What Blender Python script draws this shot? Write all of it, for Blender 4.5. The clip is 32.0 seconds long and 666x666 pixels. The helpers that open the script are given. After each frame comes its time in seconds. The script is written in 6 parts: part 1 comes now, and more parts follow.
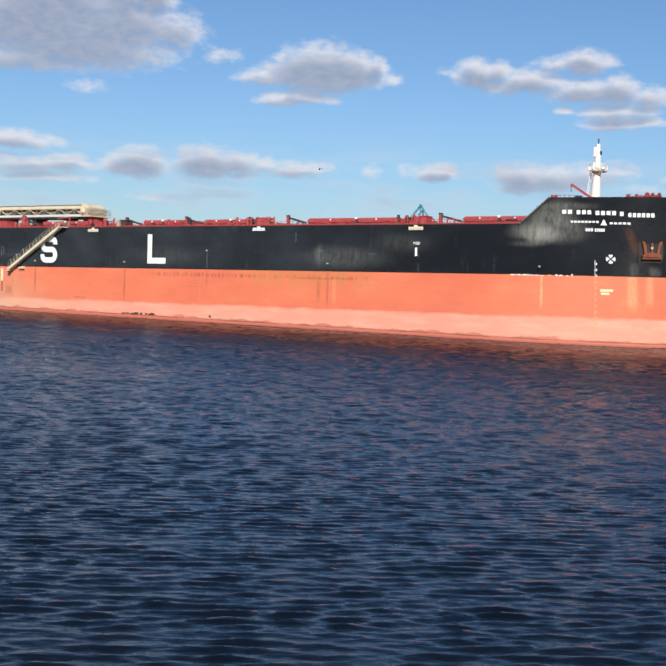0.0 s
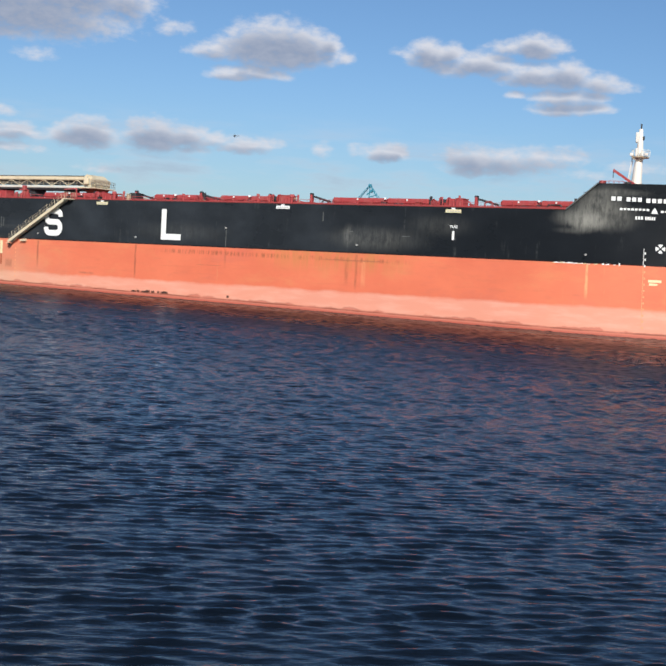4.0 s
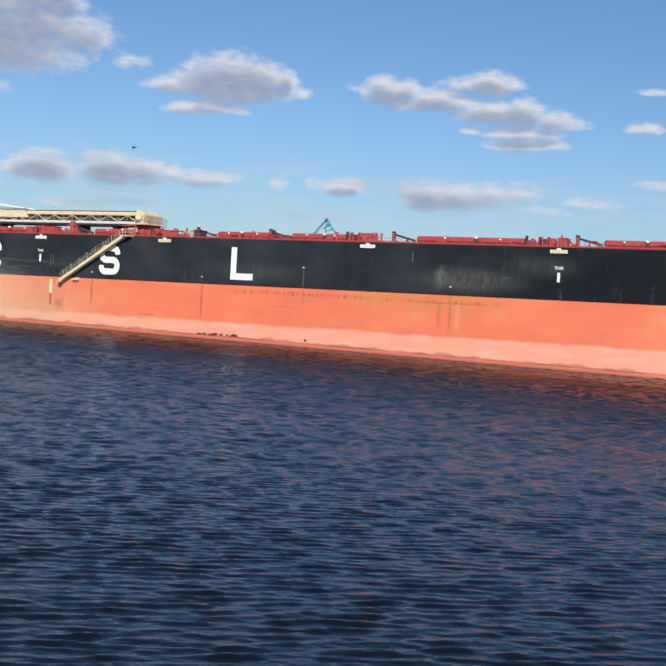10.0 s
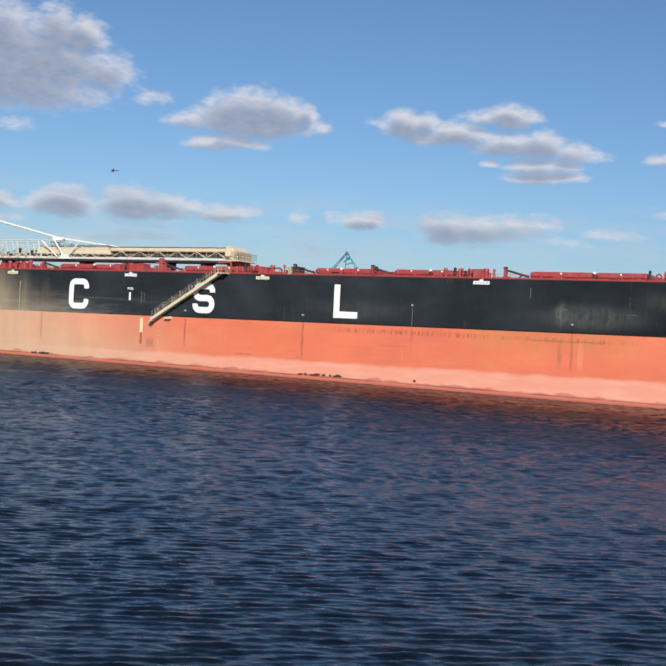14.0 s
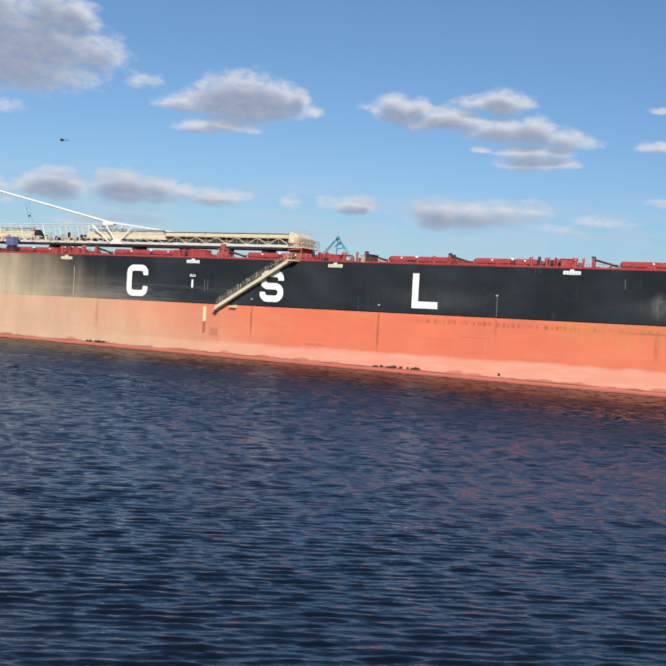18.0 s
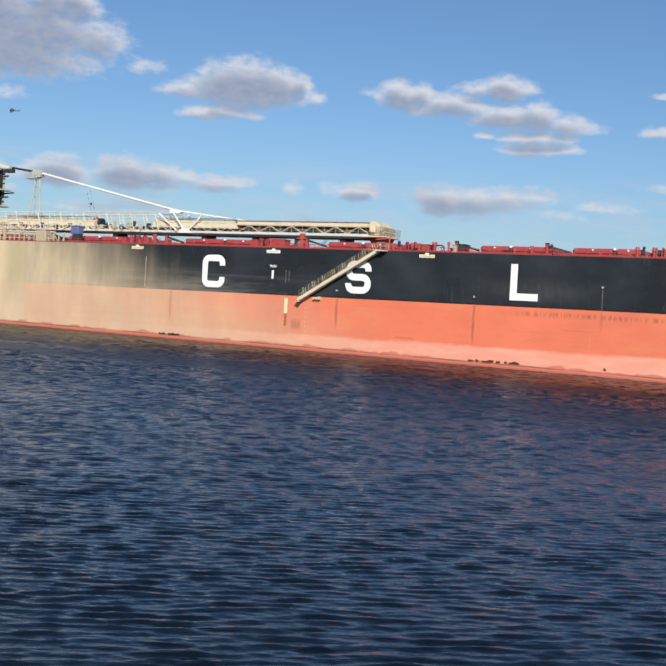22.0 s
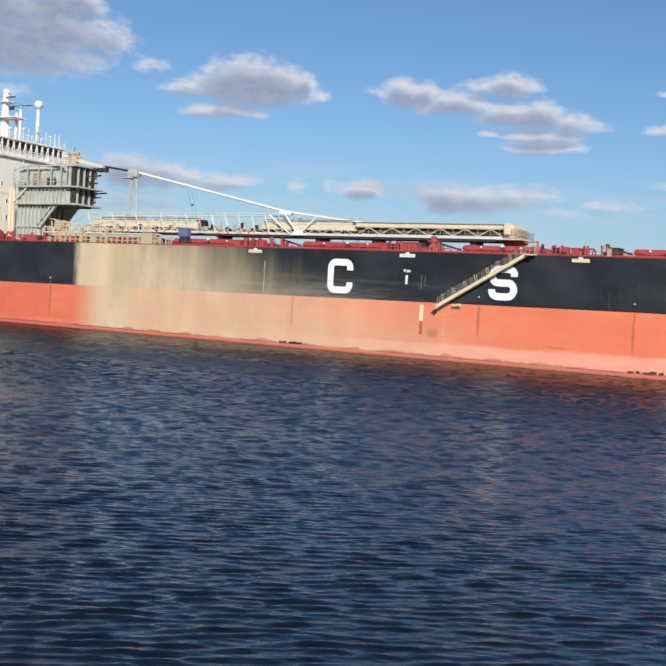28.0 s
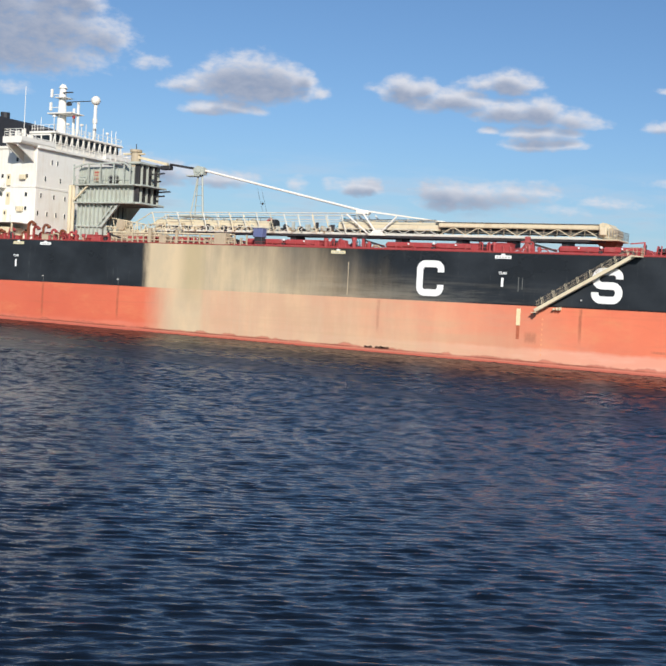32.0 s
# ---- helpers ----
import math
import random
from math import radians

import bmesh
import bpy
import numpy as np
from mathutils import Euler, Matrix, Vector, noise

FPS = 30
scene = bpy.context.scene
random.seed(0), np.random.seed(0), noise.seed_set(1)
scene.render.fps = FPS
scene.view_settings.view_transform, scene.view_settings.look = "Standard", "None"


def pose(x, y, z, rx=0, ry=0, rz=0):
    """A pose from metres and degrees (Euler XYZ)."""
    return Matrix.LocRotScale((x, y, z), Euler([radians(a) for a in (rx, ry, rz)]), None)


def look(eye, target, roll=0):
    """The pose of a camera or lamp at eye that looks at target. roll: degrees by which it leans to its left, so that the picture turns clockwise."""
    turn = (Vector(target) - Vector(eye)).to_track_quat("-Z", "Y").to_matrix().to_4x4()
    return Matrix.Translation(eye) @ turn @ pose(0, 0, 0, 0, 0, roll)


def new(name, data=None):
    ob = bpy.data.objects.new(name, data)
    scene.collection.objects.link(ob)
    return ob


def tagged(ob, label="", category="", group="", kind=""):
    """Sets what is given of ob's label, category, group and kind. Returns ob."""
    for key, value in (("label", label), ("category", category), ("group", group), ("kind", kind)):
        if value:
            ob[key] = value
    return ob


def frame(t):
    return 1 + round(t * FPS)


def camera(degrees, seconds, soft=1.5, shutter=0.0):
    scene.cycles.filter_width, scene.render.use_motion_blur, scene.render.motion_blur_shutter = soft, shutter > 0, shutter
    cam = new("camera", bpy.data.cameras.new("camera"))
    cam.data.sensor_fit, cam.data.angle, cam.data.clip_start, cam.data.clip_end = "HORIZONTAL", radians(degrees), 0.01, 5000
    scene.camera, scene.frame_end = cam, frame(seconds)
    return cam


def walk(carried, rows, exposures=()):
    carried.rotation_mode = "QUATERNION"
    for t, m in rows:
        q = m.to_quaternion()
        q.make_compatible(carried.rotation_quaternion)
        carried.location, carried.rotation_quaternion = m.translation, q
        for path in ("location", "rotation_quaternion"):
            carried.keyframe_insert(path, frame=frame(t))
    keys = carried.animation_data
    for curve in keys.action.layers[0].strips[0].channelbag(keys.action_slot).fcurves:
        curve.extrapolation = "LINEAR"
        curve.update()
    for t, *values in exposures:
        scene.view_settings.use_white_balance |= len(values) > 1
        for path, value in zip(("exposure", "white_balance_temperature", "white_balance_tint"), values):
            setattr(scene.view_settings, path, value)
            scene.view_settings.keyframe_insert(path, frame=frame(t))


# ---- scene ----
# camera: held in the hand on the bank, 6.3 m above the water
cam = camera(31.22, 32.0, soft=2.0)


def aim(yaw, pitch, roll):
    return pose(0, 0, 6.3, 0, 0, -yaw) @ pose(0, 0, 0, 90 + pitch) @ pose(0, 0, 0, 0, 0, -roll)


PATH = [
    (0, -32.15, -2.38, -2.19),
    (0.5, -31.79, -2.49, -2.54),
    (1, -31.83, -2.76, -2.74),
    (1.5, -31.77, -3.02, -2.88),
    (2, -31.17, -3.07, -3.18),
    (2.5, -30.95, -3.38, -3.28),
    (3, -30.35, -3.48, -3.48),
    (3.5, -29.51, -3.35, -3.59),
    (5.5, -29.79, -3.17, -4.05),
    (6, -29.71, -3.04, -3.99),
    (6.5, -29.24, -2.85, -3.88),
    (7, -29.02, -2.60, -3.83),
    (7.5, -29.17, -2.44, -3.75),
    (8, -28.88, -2.30, -3.74),
    (8.5, -28.77, -1.81, -3.60),
    (9, -28.59, -1.29, -3.58),
    (9.5, -27.82, -1.30, -3.73),
    (10, -27.53, -1.55, -3.86),
    (10.5, -27.57, -1.24, -3.86),
    (11, -27.86, -0.57, -3.78),
    (11.5, -28.25, -0.05, -3.74),
    (12, -28.37, 0.21, -3.69),
    (12.5, -28.69, 0.22, -3.61),
    (13, -28.66, 0.03, -3.70),
    (13.5, -28.53, 0.05, -3.62),
    (14, -28.62, -0.02, -3.54),
    (14.5, -28.81, -0.13, -3.62),
    (16.5, -28.50, -0.45, -3.77),
    (17, -28.49, -0.61, -3.76),
    (17.5, -28.35, -0.74, -3.83),
    (18, -28.12, -0.72, -3.93),
    (18.5, -27.97, -0.69, -3.89),
    (19, -28.17, -0.69, -3.88),
    (19.5, -28.66, -0.90, -3.75),
    (20, -28.73, -1.17, -3.75),
    (20.5, -28.58, -1.42, -3.93),
    (21, -28.36, -1.45, -4.01),
    (21.5, -28.24, -1.41, -3.95),
    (22, -28.21, -1.38, -3.89),
    (22.5, -28.37, -1.34, -3.87),
    (23, -28.42, -1.38, -3.85),
    (23.5, -28.32, -1.51, -3.91),
    (24, -28.41, -1.53, -3.89),
    (24.5, -28.78, -1.47, -3.76),
    (25, -29.02, -1.40, -3.64),
    (25.5, -29.12, -1.24, -3.66),
    (27.5, -28.45, -1.35, -3.78),
    (28, -28.42, -1.48, -3.84),
    (28.5, -28.22, -1.72, -3.94),
    (29, -28.33, -2.00, -4.11),
    (29.5, -28.45, -2.11, -4.08),
    (30, -28.70, -1.79, -3.82),
    (30.5, -28.74, -1.45, -3.70),
    (31, -28.53, -1.42, -3.59),
    (31.5, -28.37, -1.51, -3.75),
    (32, -28.40, -1.61, -3.82),
]
walk(cam, [(t, aim(y, p, r)) for t, y, p, r in PATH], [(t, e, 6020, 10) for t, e in ((0, 0.12), (1.5, 0.12), (3, 0.03), (6, 0.06), (9, 0.05), (12, 0.06), (14, -0.02), (19, 0.01), (22, 0.01), (25, 0.04), (29, 0.02), (30, 0.08), (32, 0.07))])

# ---- world: afternoon sky with fair-weather clouds, one sun behind the camera ----
SUN_FROM = Vector((0.50, -0.78, 0.50)).normalized()
world = bpy.data.worlds.new("sky")
scene.world = world
world.use_nodes = True
W = world.node_tree
for n in list(W.nodes):
    W.nodes.remove(n)


def wmath(op, a, b=None, c=None, clamp=False):
    n = W.nodes.new("ShaderNodeMath")
    n.operation, n.use_clamp = op, clamp
    for i, v in enumerate((a, b, c)):
        if v is None:
            continue
        if isinstance(v, (int, float)):
            n.inputs[i].default_value = v
        else:
            W.links.new(v, n.inputs[i])
    return n.outputs[0]


def wvec(op, a, b=None):
    n = W.nodes.new("ShaderNodeVectorMath")
    n.operation = op
    for i, v in enumerate((a, b)):
        if v is None:
            continue
        if isinstance(v, tuple):
            n.inputs[i].default_value = v
        else:
            W.links.new(v, n.inputs[i])
    return n.outputs["Value"] if op == "LENGTH" else n.outputs[0]


def wstep(x, lo, hi, a=0.0, b=1.0):
    n = W.nodes.new("ShaderNodeMapRange")
    n.interpolation_type = "SMOOTHSTEP"
    W.links.new(x, n.inputs[0])
    for i, v in zip((1, 2, 3, 4), (lo, hi, a, b)):
        n.inputs[i].default_value = v
    return n.outputs[0]


def wmix(f, a, b):
    n = W.nodes.new("ShaderNodeMix")
    n.data_type = "RGBA"
    for i, v in ((0, f), (6, a), (7, b)):
        if isinstance(v, (int, float, tuple)):
            n.inputs[i].default_value = v
        else:
            W.links.new(v, n.inputs[i])
    return n.outputs[2]


SKY_STRENGTH = 0.085
sky = W.nodes.new("ShaderNodeTexSky")
sky.sky_type, sky.sun_disc = "NISHITA", False
sky.sun_elevation = math.asin(SUN_FROM.z)
sky.sun_rotation = math.atan2(SUN_FROM.x, SUN_FROM.y)
sky.air_density, sky.dust_density, sky.ozone_density = 1.0, 0.15, 5.0
coord = W.nodes.new("ShaderNodeTexCoord")
sep = W.nodes.new("ShaderNodeSeparateXYZ")
W.links.new(coord.outputs["Generated"], sep.inputs[0])
az = wmath("MULTIPLY", wmath("ARCTAN2", sep.outputs[0], sep.outputs[1]), 57.29578)
el = wmath("MULTIPLY", wmath("ARCSINE", sep.outputs[2]), 57.29578)
comb = W.nodes.new("ShaderNodeCombineXYZ")
W.links.new(az, comb.inputs[0])
W.links.new(el, comb.inputs[1])
flat = comb.outputs[0]


def wnoise(vec, scale, detail, rough, stretch):
    n = W.nodes.new("ShaderNodeTexNoise")
    W.links.new(wvec("MULTIPLY", vec, stretch), n.inputs["Vector"])
    n.inputs["Scale"].default_value, n.inputs["Detail"].default_value, n.inputs["Roughness"].default_value = scale, detail, rough
    return n


warp_big = wnoise(flat, 0.55, 3, 0.55, (1.0, 1.7, 1))
warp = wvec("MULTIPLY", wvec("SUBTRACT", warp_big.outputs["Color"], (0.5, 0.5, 0.5)), (0.9, 0.45, 0))
cloudspace = wvec("ADD", flat, warp)
billow = wnoise(flat, 1.5, 6, 0.55, (1.0, 1.8, 1)).outputs[0]

# the clouds, each a heap of puffs: azimuth, elevation of the base, half width, height, thickness
BANK = (
    (-45.55, 12.39, 3.14, 1.94, 1.0), (-42.52, 12.77, 1.3, 1.59, 0.9), (-41.27, 12.85, 1.21, 1.06, 1.0), (-42.82, 11.5, 3.75, 1.53, 0.9),
    (-40.08, 11.22, 1.35, 1.02, 0.8), (-43.14, 10.41, 3.11, 0.92, 0.6), (-41.18, 10.04, 1.04, 0.51, 0.4), (-37.94, 10.4, 0.93, 0.45, 0.45),
    (-47.0, 11.17, 4.16, 2.04, 1.0), (-44.49, 10.4, 4.57, 1.84, 0.9), (-46.96, 9.64, 3.11, 0.82, 0.8), (-44.15, 8.63, 0.87, 0.37, 0.35),
)
HUMP = (
    (-33.16, 9.78, 2.53, 1.59, 1.05), (-31.74, 9.83, 1.49, 1.23, 1.0), (-34.37, 9.67, 1.62, 0.86, 0.9), (-35.98, 9.51, 1.28, 0.57, 0.8),
    (-30.59, 10.07, 0.62, 0.74, 0.9), (-29.74, 9.57, 0.52, 0.41, 0.6), (-30.91, 9.61, 1.24, 0.61, 0.6), (-35.11, 8.57, 1.28, 0.49, 0.85),
    (-34.0, 8.68, 1.4, 0.49, 0.85), (-32.88, 8.63, 0.87, 0.33, 0.6), (-34.53, 8.94, 0.37, 0.41, 0.6),
)
CHAIN = (
    (-26.64, 10.06, 1.04, 0.29, 0.5), (-25.71, 9.87, 1.14, 0.86, 1.0), (-24.8, 10.06, 0.73, 0.65, 0.9), (-26.0, 10.29, 0.58, 0.53, 0.8),
    (-24.56, 9.48, 1.55, 0.51, 0.6), (-23.35, 9.66, 1.66, 0.69, 1.0), (-22.43, 9.6, 1.04, 0.51, 0.8), (-21.98, 10.45, 1.29, 0.49, 0.7),
    (-20.78, 10.52, 1.14, 0.82, 1.0), (-20.08, 10.59, 0.83, 0.49, 0.7), (-20.69, 9.18, 1.86, 0.74, 0.95), (-19.3, 9.24, 1.24, 0.86, 1.0),
    (-17.79, 9.0, 1.24, 0.61, 0.8), (-16.8, 8.84, 0.83, 0.29, 0.5), (-19.44, 8.35, 1.49, 0.49, 0.85), (-18.25, 8.39, 1.24, 0.41, 0.8),
    (-19.41, 7.85, 1.48, 0.45, 0.85), (-18.12, 7.88, 1.24, 0.37, 0.7), (-21.65, 8.41, 0.58, 0.25, 0.7),
)
EAST = (
    (-13.6, 8.76, 0.95, 0.41, 0.8), (-13.23, 10.4, 0.75, 0.2, 0.6), (-12.0, 6.2, 2.0, 0.35, 0.6),
)
LOW_ROW = (
    (-43.27, 5.11, 1.23, 0.37, 0.5), (-41.64, 5.16, 1.72, 1.02, 1.0), (-42.6, 5.08, 0.86, 0.55, 0.8), (-38.5, 5.3, 1.72, 1.1, 1.05),
    (-37.02, 5.42, 1.27, 0.78, 0.9), (-35.81, 5.42, 1.27, 0.49, 0.7), (-37.08, 4.94, 1.27, 0.37, 0.6), (-34.39, 5.24, 1.44, 0.57, 0.8),
    (-33.48, 5.41, 1.23, 0.37, 0.7), (-30.63, 5.35, 0.51, 0.45, 0.45), (-27.51, 5.33, 1.03, 0.61, 0.95), (-26.99, 5.44, 0.57, 0.49, 0.9),
    (-28.89, 5.44, 0.62, 0.37, 0.4), (-46.64, 4.94, 2.36, 0.57, 0.8), (-44.92, 5.16, 1.27, 0.51, 0.8), (-46.05, 4.39, 2.56, 0.37, 0.7),
    (-40.75, 3.72, 1.27, 0.31, 0.4), (-47.5, 6.0, 2.5, 0.6, 0.9),
)
LOW_EAST = (
    (-23.46, 5.04, 1.48, 0.98, 0.95), (-22.04, 5.12, 1.89, 0.9, 0.85), (-24.3, 5.5, 1.07, 0.49, 0.6), (-20.55, 5.4, 1.89, 0.69, 0.7),
    (-19.17, 5.67, 1.48, 0.45, 0.55), (-19.22, 4.97, 1.27, 0.25, 0.3), (-15.79, 5.29, 1.48, 0.41, 0.5), (-17.62, 4.75, 1.27, 0.25, 0.3),
    (-40.57, 3.78, 1.47, 0.31, 0.4),
)


def field(space):
    """How deep a direction lies in the nearest puff: domes with a flatter underside."""
    part_ = W.nodes.new("ShaderNodeSeparateXYZ")
    W.links.new(space, part_.inputs[0])
    px, py = part_.outputs[0], part_.outputs[1]
    total = None
    for a, e, ra, re, d in (*BANK, *HUMP, *CHAIN, *EAST, *LOW_ROW, *LOW_EAST):
        dx = wmath("MULTIPLY_ADD", px, 1 / ra, -a / ra)
        dz = wmath("MULTIPLY_ADD", py, 1 / re, -e / re)
        dz = wmath("MAXIMUM", dz, wmath("MULTIPLY", dz, -1.7))
        r2 = wmath("MULTIPLY_ADD", dz, dz, wmath("MULTIPLY", dx, dx))
        v = wmath("MULTIPLY_ADD", r2, -d * 0.85, d)
        total = v if total is None else wmath("SMOOTH_MAX", total, v, 0.4)
    return total


dense = wmath("MULTIPLY_ADD", wmath("SUBTRACT", billow, 0.5), 1.5, wmath("MAXIMUM", field(cloudspace), -1.2))
above = field(wvec("ADD", cloudspace, (0.12, 0.40, 0)))
# the same sky goes on round about and overhead
ring = wnoise(flat, 0.16, 5, 0.55, (1.0, 2.2, 1)).outputs[0]
outside = wmath("MAXIMUM", wstep(wmath("ABSOLUTE", wmath("ADD", az, 30.0)), 21.0, 30.0), wstep(el, 20.0, 30.0))
others = wmath("MULTIPLY", wmath("MULTIPLY", wstep(ring, 0.61, 0.73), outside), wstep(el, 2.0, 5.0))
veil = wmath("MULTIPLY", wstep(wnoise(flat, 0.22, 5, 0.6, (1.0, 5.0, 1)).outputs[0], 0.42, 0.72), wstep(wmath("ABSOLUTE", wmath("SUBTRACT", el, 4.4)), 0.4, 2.8, 0.5, 0.0))
cover = wmath("MAXIMUM", wmath("MAXIMUM", veil, wstep(dense, -0.22, 0.95)), wmath("MULTIPLY", others, 0.8))
belly = wmath("MULTIPLY", wstep(above, 0.05, 0.90), wstep(billow, 0.25, 0.75, 1.0, 0.80))
CLOUD_LIT, CLOUD_SHADE = (8.6, 8.3, 8.3, 1), (3.5, 3.9, 4.9, 1)
cloud = wmix(wmath("MAXIMUM", belly, wmath("MULTIPLY", veil, 1.3)), CLOUD_LIT, CLOUD_SHADE)
haze = wmix(wstep(el, -1.0, 9.0, 0.40, 0.0), sky.outputs[0], (2.9, 4.15, 4.9, 1))
mixed = wmix(wmath("MULTIPLY", cover, 0.93), haze, cloud)
bg = W.nodes.new("ShaderNodeBackground")
bg.inputs[1].default_value = SKY_STRENGTH
W.links.new(mixed, bg.inputs[0])
out = W.nodes.new("ShaderNodeOutputWorld")
W.links.new(bg.outputs[0], out.inputs[0])

sun = new("sun", bpy.data.lights.new("sun", "SUN"))
sun.data.energy, sun.data.angle, sun.data.color = 4.9, radians(0.53), (1.0, 0.90, 0.76)
sun.matrix_world = look(SUN_FROM * 300, (0, 0, 0))
scene.view_settings.exposure = 0.0


# ---- materials ----
class Nodes:
    """A node material under construction, on object coordinates in metres."""

    def __init__(self, name):
        self.m = bpy.data.materials.new(name)
        self.m.use_nodes = True
        self.t = self.m.node_tree
        self.b = self.t.nodes["Principled BSDF"]
        self.co = self.t.nodes.new("ShaderNodeTexCoord").outputs["Object"]
        s = self.t.nodes.new("ShaderNodeSeparateXYZ")
        self.t.links.new(self.co, s.inputs[0])
        self.x, self.y, self.z = s.outputs

    def put(self, v, socket):
        if isinstance(v, (int, float, tuple)):
            socket.default_value = v
        else:
            self.t.links.new(v, socket)

    def math(self, op, a, b=0.0, clamp=False):
        n = self.t.nodes.new("ShaderNodeMath")
        n.operation, n.use_clamp = op, clamp
        self.put(a, n.inputs[0])
        self.put(b, n.inputs[1])
        return n.outputs[0]

    def noise(self, scale=1.0, stretch=(1, 1, 1), detail=4, rough=0.55, shift=(0, 0, 0), turn=0.0):
        m = self.t.nodes.new("ShaderNodeMapping")
        m.inputs["Scale"].default_value, m.inputs["Location"].default_value = stretch, shift
        co = self.co
        if turn:
            v = self.t.nodes.new("ShaderNodeVectorRotate")
            v.rotation_type = "Z_AXIS"
            v.inputs["Angle"].default_value = radians(turn)
            self.t.links.new(co, v.inputs["Vector"])
            co = v.outputs[0]
        self.t.links.new(co, m.inputs[0])
        n = self.t.nodes.new("ShaderNodeTexNoise")
        self.t.links.new(m.outputs[0], n.inputs["Vector"])
        n.inputs["Scale"].default_value, n.inputs["Detail"].default_value, n.inputs["Roughness"].default_value = scale, detail, rough
        return n.outputs[0]

    def step(self, v, lo, hi, a=0.0, b=1.0):
        n = self.t.nodes.new("ShaderNodeMapRange")
        n.interpolation_type = "SMOOTHSTEP"
        self.put(v, n.inputs[0])
        for i, q in zip((1, 2, 3, 4), (lo, hi, a, b)):
            n.inputs[i].default_value = q
        return n.outputs[0]

    def mix(self, f, a, b):
        n = self.t.nodes.new("ShaderNodeMix")
        n.data_type = "RGBA"
        self.put(f, n.inputs[0])
        self.put(a if not isinstance(a, tuple) else (*a[:3], 1), n.inputs[6])
        self.put(b if not isinstance(b, tuple) else (*b[:3], 1), n.inputs[7])
        return n.outputs[2]

    def random(self):
        return self.t.nodes.new("ShaderNodeObjectInfo").outputs["Random"]

    def bump(self, height, strength=0.3, distance=0.02):
        n = self.t.nodes.new("ShaderNodeBump")
        n.inputs["Strength"].default_value, n.inputs["Distance"].default_value = strength, distance
        self.t.links.new(height, n.inputs["Height"])
        self.t.links.new(n.outputs[0], self.b.inputs["Normal"])

    def done(self, colour, rough=0.5, metal=0.0):
        self.put(colour if not isinstance(colour, tuple) else (*colour[:3], 1), self.b.inputs["Base Color"])
        self.put(rough, self.b.inputs["Roughness"])
        self.put(metal, self.b.inputs["Metallic"])
        return self.m


def paint(name, colour, worn, rough=0.45, amount=0.6, scale=0.7, streak=True):
    """Weathered paint: broad fading, runs down the face, fine grain."""
    n = Nodes(name)
    broad = n.noise(scale, (1, 1, 1), 4)
    runs = n.noise(2.2, (1, 1, 0.12) if streak else (1, 1, 1), 5, 0.65, (3, 7, 1))
    f = n.math("MULTIPLY", n.step(n.math("ADD", broad, n.math("MULTIPLY", runs, 0.8)), 0.85, 1.25), amount)
    n.bump(n.noise(9, detail=3), 0.15, 0.01)
    return n.done(n.mix(f, colour, worn), n.step(runs, 0.2, 0.8, rough - 0.1, rough + 0.2))


def dust_mask(n, end=-14.0, spread=5.0):
    """Ore dust that has blown over the side under the boom's loading end."""
    ragged = n.noise(0.35, (1, 1, 0.25), 5, 0.6)
    sharp = n.step(n.math("ADD", n.x, n.math("MULTIPLY", n.math("SUBTRACT", ragged, 0.5), 4.0)), -60.6, -60.6 + spread)
    # the edge leans: dust hangs longer low down
    leaning = n.math("ADD", n.x, n.math("MULTIPLY", n.math("SUBTRACT", n.z, 10.0), 1.7))
    fade = n.step(n.math("ADD", leaning, n.math("MULTIPLY", n.math("SUBTRACT", ragged, 0.5), 14.0)), -48.0, end, 1.0, 0.0)
    curtain = n.noise(0.26, (1, 1, 0.50), 5, 0.62, (11, 0, 0))
    fine = n.noise(2.4, (1, 1, 0.04), 4, 0.65, (2, 0, 5))
    heap = n.step(n.x, -50.5, -47.0, 1.0, 0.0)
    thick = n.math("ADD", n.math("MULTIPLY", curtain, 0.30), n.math("ADD", n.math("MULTIPLY", fine, 0.26), 0.56))
    thick = n.math("MAXIMUM", thick, n.math("MULTIPLY", heap, 0.97))
    # smears along the plating beside the loading place
    smear = n.noise(0.55, (0.12, 1, 1.7), 5, 0.7, (0, 2, 6))
    low = n.math("MULTIPLY", n.step(smear, 0.40, 0.64), n.math("MULTIPLY", n.step(n.z, 11.5, 7.2), n.math("MULTIPLY", n.step(n.x, -62, -40), n.step(n.x, 4, -12))))
    return n.math("MULTIPLY", n.math("MULTIPLY", sharp, fade), thick, True), low, curtain, heap


def dust_tint(n, curtain):
    """Beige ore dust, olive in one broad run."""
    run = n.math("MULTIPLY", n.step(n.math("ABSOLUTE", n.math("ADD", n.x, 51.6)), 0.6, 3.2, 1.0, 0.0), n.step(n.z, 3.0, 9.0))
    edge = n.math("MULTIPLY", n.step(n.x, -49.8, -49.4, 1.0, 0.0), run)
    tint = n.mix(n.step(curtain, 0.35, 0.65), DUST, (0.66, 0.52, 0.33))
    return n.mix(n.math("MULTIPLY", edge, 0.6), tint, (0.40, 0.33, 0.19))


